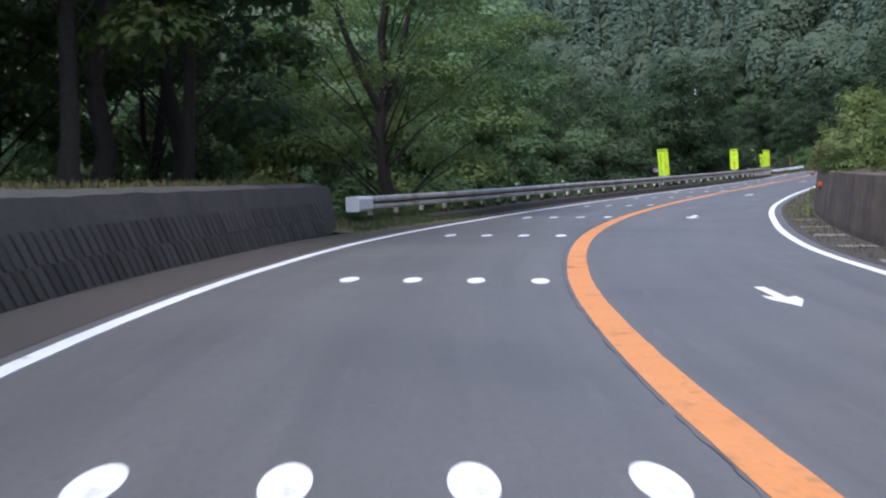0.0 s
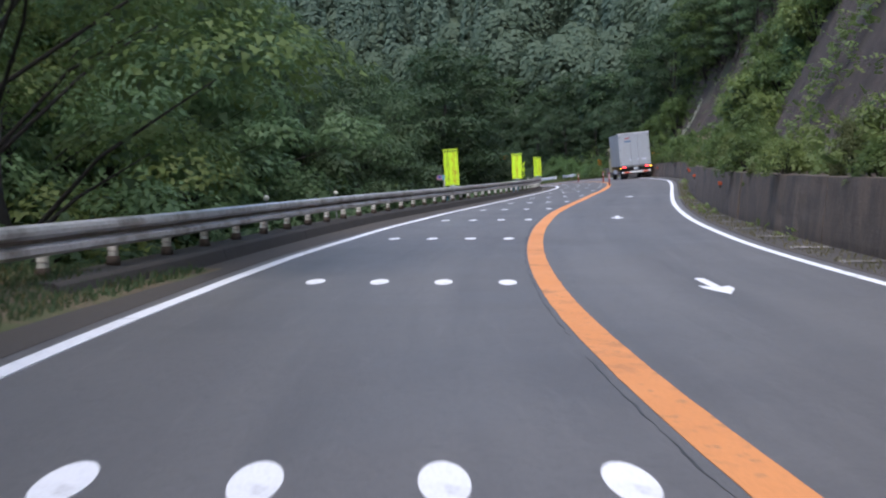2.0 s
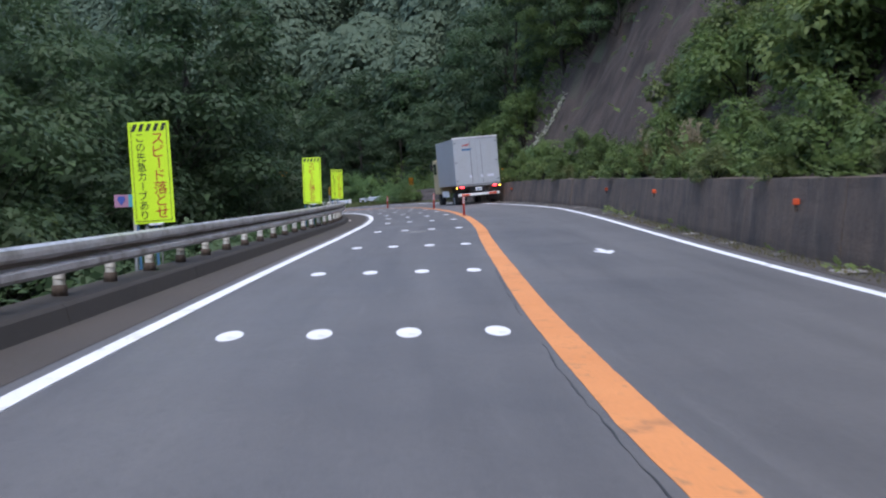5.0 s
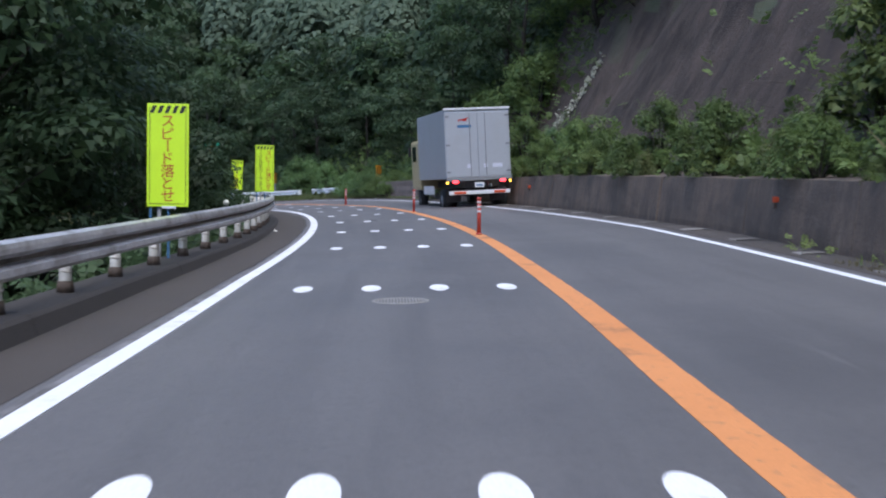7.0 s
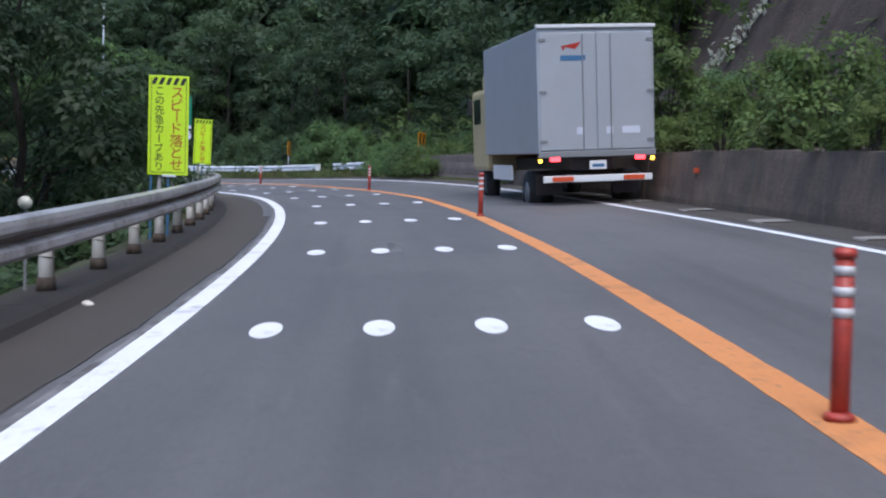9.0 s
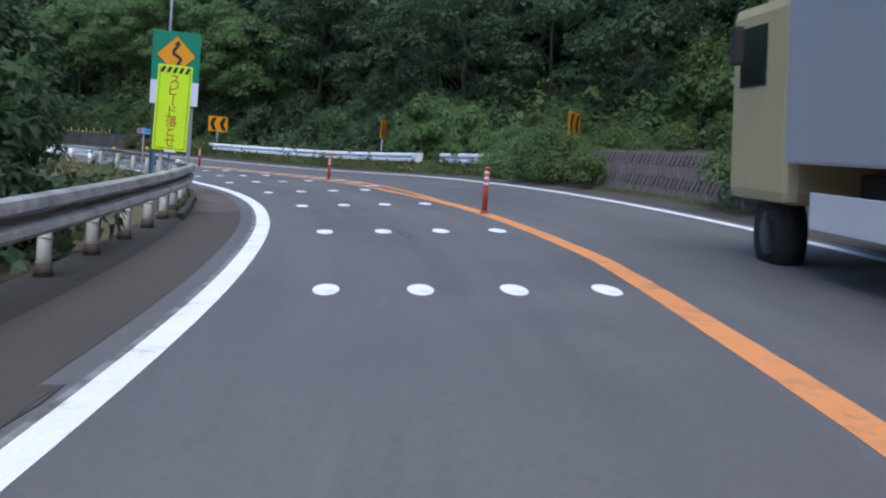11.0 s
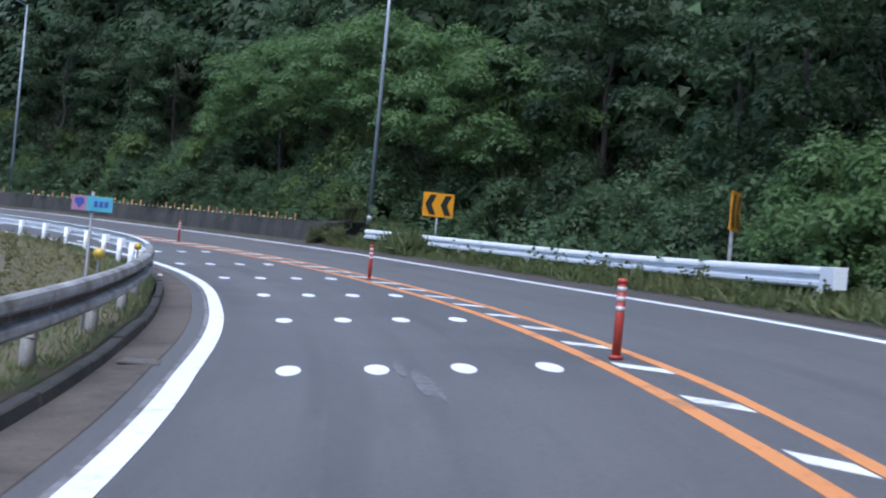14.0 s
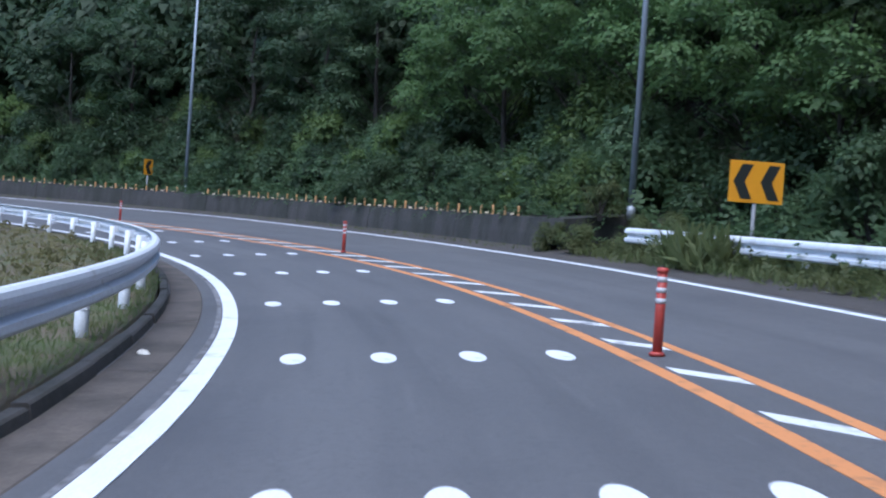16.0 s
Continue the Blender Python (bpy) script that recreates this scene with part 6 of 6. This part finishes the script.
def bare_rock(s, l, u):
    """Keeps the plants off the two bare faces."""
    e = l - WALL_R(s)
    a = smooth(93, 97, s) * (1 - smooth(113, 117, s)) * smooth(2.4, 3.2, e)
    b = np.maximum(smooth(43, 45, s) * (1 - smooth(53, 55, s)) * (1 - smooth(9, 11, e)), np.maximum(smooth(58, 60, s) * (1 - smooth(64, 67, s)) * (1 - smooth(6, 8, e)), smooth(81, 82.5, s) * (1 - smooth(85, 86.5, s)) * (1 - smooth(9, 11, e)))) * smooth(2.0, 2.8, e)
    return u > np.maximum(a * 0.96, b * 0.93)


solid("slope_shrubs", cover(47, 3600, 54, 122, lambda s, u: WALL_R(s) + 0.5 + 11 * u ** 1.1, 1.0, 0.135, bare_rock, 0.55), LEAF_SLOPE, None, "green shrubs and vines hanging over the rock slope", "shrubs", kind="stuff")
solid("slope_shrubs", cover(41, 3600, 0, 56, lambda s, u: WALL_R(s) + 0.5 + 11 * u ** 1.1, 1.0, 0.135, bare_rock, 0.55), LEAF_BRIGHT, None, "bright shrubs and vines over the rock slope", "shrubs", kind="stuff")
solid("slope_vines", cover(42, 4800, 0, 122, lambda s, u: WALL_R(s) + 0.4 + 12 * u, 0.35, 0.15, bare_rock, 0.45), LEAF_SLOPE, None, "creeping vines over the rock slope", "shrubs", kind="stuff")
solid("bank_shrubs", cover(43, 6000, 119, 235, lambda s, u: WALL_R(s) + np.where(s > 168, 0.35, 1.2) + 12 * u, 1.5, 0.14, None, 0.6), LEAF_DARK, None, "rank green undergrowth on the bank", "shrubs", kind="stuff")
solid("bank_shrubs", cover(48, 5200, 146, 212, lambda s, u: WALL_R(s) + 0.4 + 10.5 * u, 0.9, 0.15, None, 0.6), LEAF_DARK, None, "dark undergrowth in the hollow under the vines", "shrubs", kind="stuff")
solid("bank_shrubs", cover(51, 2600, 119, 149, lambda s, u: WALL_R(s) + 1.8 + 7.5 * u, 2.8, 0.13, None, 0.6), LEAF_SLOPE, None, "leafy saplings and climbers up the bank", "shrubs", kind="stuff")
solid("bank_weeds", cover(44, 3200, 130.5, 168, lambda s, u: WALL_R(s) - 0.25 + 2.2 * u, 0.26, 0.09, None, 0.35), LEAF_GRASS, None, "long grass and weeds round the white barrier", "weeds", kind="stuff")
solid("valley_edge_shrubs", cover(45, 3600, 27, 124, lambda s, u: KERB(s) - 0.7 - 7 * u, 0.6, 0.15, None, 0.45), LEAF_DARK, None, "low green shrubs on the valley edge", "shrubs", kind="stuff")


def blades(seed, count, s0, s1, l_of, tall, height=None):
    """Grass blades, each a slim bent leaf, on the ground or at a height above the road."""
    rng = np.random.default_rng(seed)
    s = rng.uniform(s0, s1, count)
    l = l_of(s, rng.random(count))
    p = on_ground(s, l) if height is None else place(s, l, height(s, l))
    p[:, 2] = p[:, 2] - 0.02
    ax = unit(np.array([0, 0, 1.0]) + rng.normal(size=(count, 3)) * 0.45)
    return leaf_mesh("blades", leaf_quads(p, ax, unit(rng.normal(size=(count, 3))), tall * rng.uniform(0.5, 1.2, count), 0.07))


solid("verge_grass", blades(51, 15000, 124, 190, lambda s, u: KERB(s) - 0.9 - 2.6 * u ** 1.2, 0.11), LEAF_WEED, None, "yellowing grass on the verge inside the bend", "grass", kind="stuff")
solid("verge_grass", blades(60, 12000, 124, 176, lambda s, u: KERB(s) - 0.14 - 1.0 * u, 0.11), LEAF_GRASS, None, "short green grass behind the kerb of the bend", "grass", kind="stuff")
solid("verge_grass", blades(63, 7000, 24.4, 34, lambda s, u: KERB(s) + 0.22 - 1.4 * u, 0.13, mound), LEAF_DARK, None, "dark green weeds on the mound at the barrier's start", "grass", kind="stuff")
solid("verge_grass", blades(52, 1800, 24.4, 34, lambda s, u: KERB(s) + 0.22 - 1.4 * u, 0.12, mound), LEAF_WEED, None, "short dry grass on the mound at the barrier's start", "grass", kind="stuff")
solid("bank_grass", blades(53, 10000, -5, 24, lambda s, u: -4.1 - 6 * u, 0.16), LEAF_WEED, None, "thin grass on top of the stone wall", "grass", kind="stuff")
solid("bank_grass", blades(54, 15000, 131, 167, lambda s, u: LINE_R(s) + 0.6 + (WALL_R(s) + 1.9 - LINE_R(s) - 0.6) * u ** 0.7, 0.28), LEAF_GRASS, None, "tall green grass along the white barrier", "grass", kind="stuff")
solid("bank_grass", blades(56, 2500, 121.5, 131, lambda s, u: LINE_R(s) + 0.6 + (WALL_R(s) - LINE_R(s) - 0.7) * u ** 0.5, 0.10), LEAF_GRASS, None, "low weeds at the foot of the block wall", "grass", kind="stuff")
solid("wall_creepers", cover(49, 1100, 168.5, 216, lambda s, u: WALL_R(s) + 0.16 + 0.5 * u, 0.2, 0.09, None, 0.4), LEAF_DARK, None, "creepers trailing over the top of the far wall", "creepers", kind="stuff")
solid("foot_weeds", cover(50, 420, 26, 92, lambda s, u: WALL_R(s) - 0.08 - 0.5 * u ** 2, 0.16, 0.065, lambda s, l, u: np.sin(s * 1.7) + np.sin(s * 0.61) > 0.5, 0.2), LEAF_BRIGHT, None, "weeds sprouting at the foot of the wall", "weeds", kind="stuff")
solid("bank_grass", blades(57, 3500, 168, 216, lambda s, u: WALL_R(s) - 0.05 - 0.5 * u ** 2, 0.14), LEAF_GRASS, None, "grass at the foot of the far wall", "grass", kind="stuff")
solid("tall_grass", blades(58, 420, 161.8, 163.4, lambda s, u: WALL_R(s) - 0.3 + 0.6 * u, 0.8), LEAF_GRASS, None, "tall clump of grass in front of the white barrier", "grass", kind="stuff")
solid("tall_grass", blades(59, 1500, 141, 156, lambda s, u: WALL_R(s) - 0.3 + 0.5 * u, 0.36), LEAF_GRASS, None, "ragged green grass along the white barrier", "grass", kind="stuff")
solid("inner_weeds", cover(46, 3000, 117, 190, lambda s, u: KERB(s) - 0.9 - 11 * u ** 1.2, 0.22, 0.09, None, 0.28), LEAF_WEED, None, "dry low weeds on the ground inside the bend", "weeds", kind="stuff")
solid("verge_grass", blades(55, 5000, 12, 84, lambda s, u: LINE_R(s) + 0.35 + (WALL_R(s) - LINE_R(s) - 0.4) * u, 0.10), LEAF_WEED, None, "tufts of grass between the edge line and the wall", "grass", kind="stuff")


def blossom(seed, a, b, count):
    """A trailing band of cream blossom between two points of the slope."""
    rng = np.random.default_rng(seed)
    u = rng.random(count)
    p = on_ground(a[0] + (b[0] - a[0]) * u + rng.normal(size=count) * 0.22, a[1] + (b[1] - a[1]) * u + rng.normal(size=count) * 0.12)
    p[:, 2] += 0.1 + 0.25 * rng.random(count)
    ax = unit(rng.normal(size=(count, 3)) + np.array([0, 0, -0.6]))
    return leaf_mesh("blossom", leaf_quads(p, ax, unit(rng.normal(size=(count, 3))), rng.uniform(0.08, 0.2, count), 0.4))


solid("blossom_vine", blossom(61, (115.8, 9.4), (114.2, 10.6), 260), FLOWER, None, "cream blossom trailing down the bare rock face", "vine", kind="stuff")
solid("blossom_vine", blossom(62, (112.4, 6.7), (112.9, 7.2), 70), FLOWER, None, "cream blossom hanging over the wall", "vine", kind="stuff")


def plumes(seed, spots):
    """Pampas: fans of long blades under pale feathered heads."""
    rng = np.random.default_rng(seed)
    for s, l, z in spots:
        c = on_ground(s, l)[0]
        top = thing("pampas_clump", Matrix.Translation(Vector(c)), "clump of tall grass with pale feathery plumes", "grass")
        n = 260
        ax = unit(np.stack([rng.normal(size=n) * 0.45, rng.normal(size=n) * 0.45, np.ones(n)], 1))
        tagged(part("leaf_tuft", leaf_mesh("leaf_tuft", leaf_quads(rng.normal(size=(n, 3)) * np.array([0.15, 0.15, 0.0]), ax, unit(rng.normal(size=(n, 3))), z * rng.uniform(0.5, 0.9, n), 0.03)), LEAF_WEED, top), kind="stuff")
        m = 10
        tips = np.stack([rng.normal(size=m) * 0.28, rng.normal(size=m) * 0.28, np.full(m, z * 0.85) + rng.normal(size=m) * 0.1], 1)
        for tip in tips:
            q = tip + np.array([0, 0, 1.0]) * rng.uniform(-0.2, 0.15, 26)[:, None]
            part("plume", leaf_mesh("plume", leaf_quads(q, unit(np.array([0, 0, 0.8]) + rng.normal(size=(26, 3)) * 0.35), unit(rng.normal(size=(26, 3))), rng.uniform(0.1, 0.2, 26), 0.12)), PLUME, top, "pale feathery plume")


plumes(71, ((146.5, -6.2, 1.5), (149.0, -7.0, 1.4), (152.5, -7.5, 1.4), (79.5, 7.3, 1.3), (82.0, 7.5, 1.4), (84.0, 7.2, 1.3)))
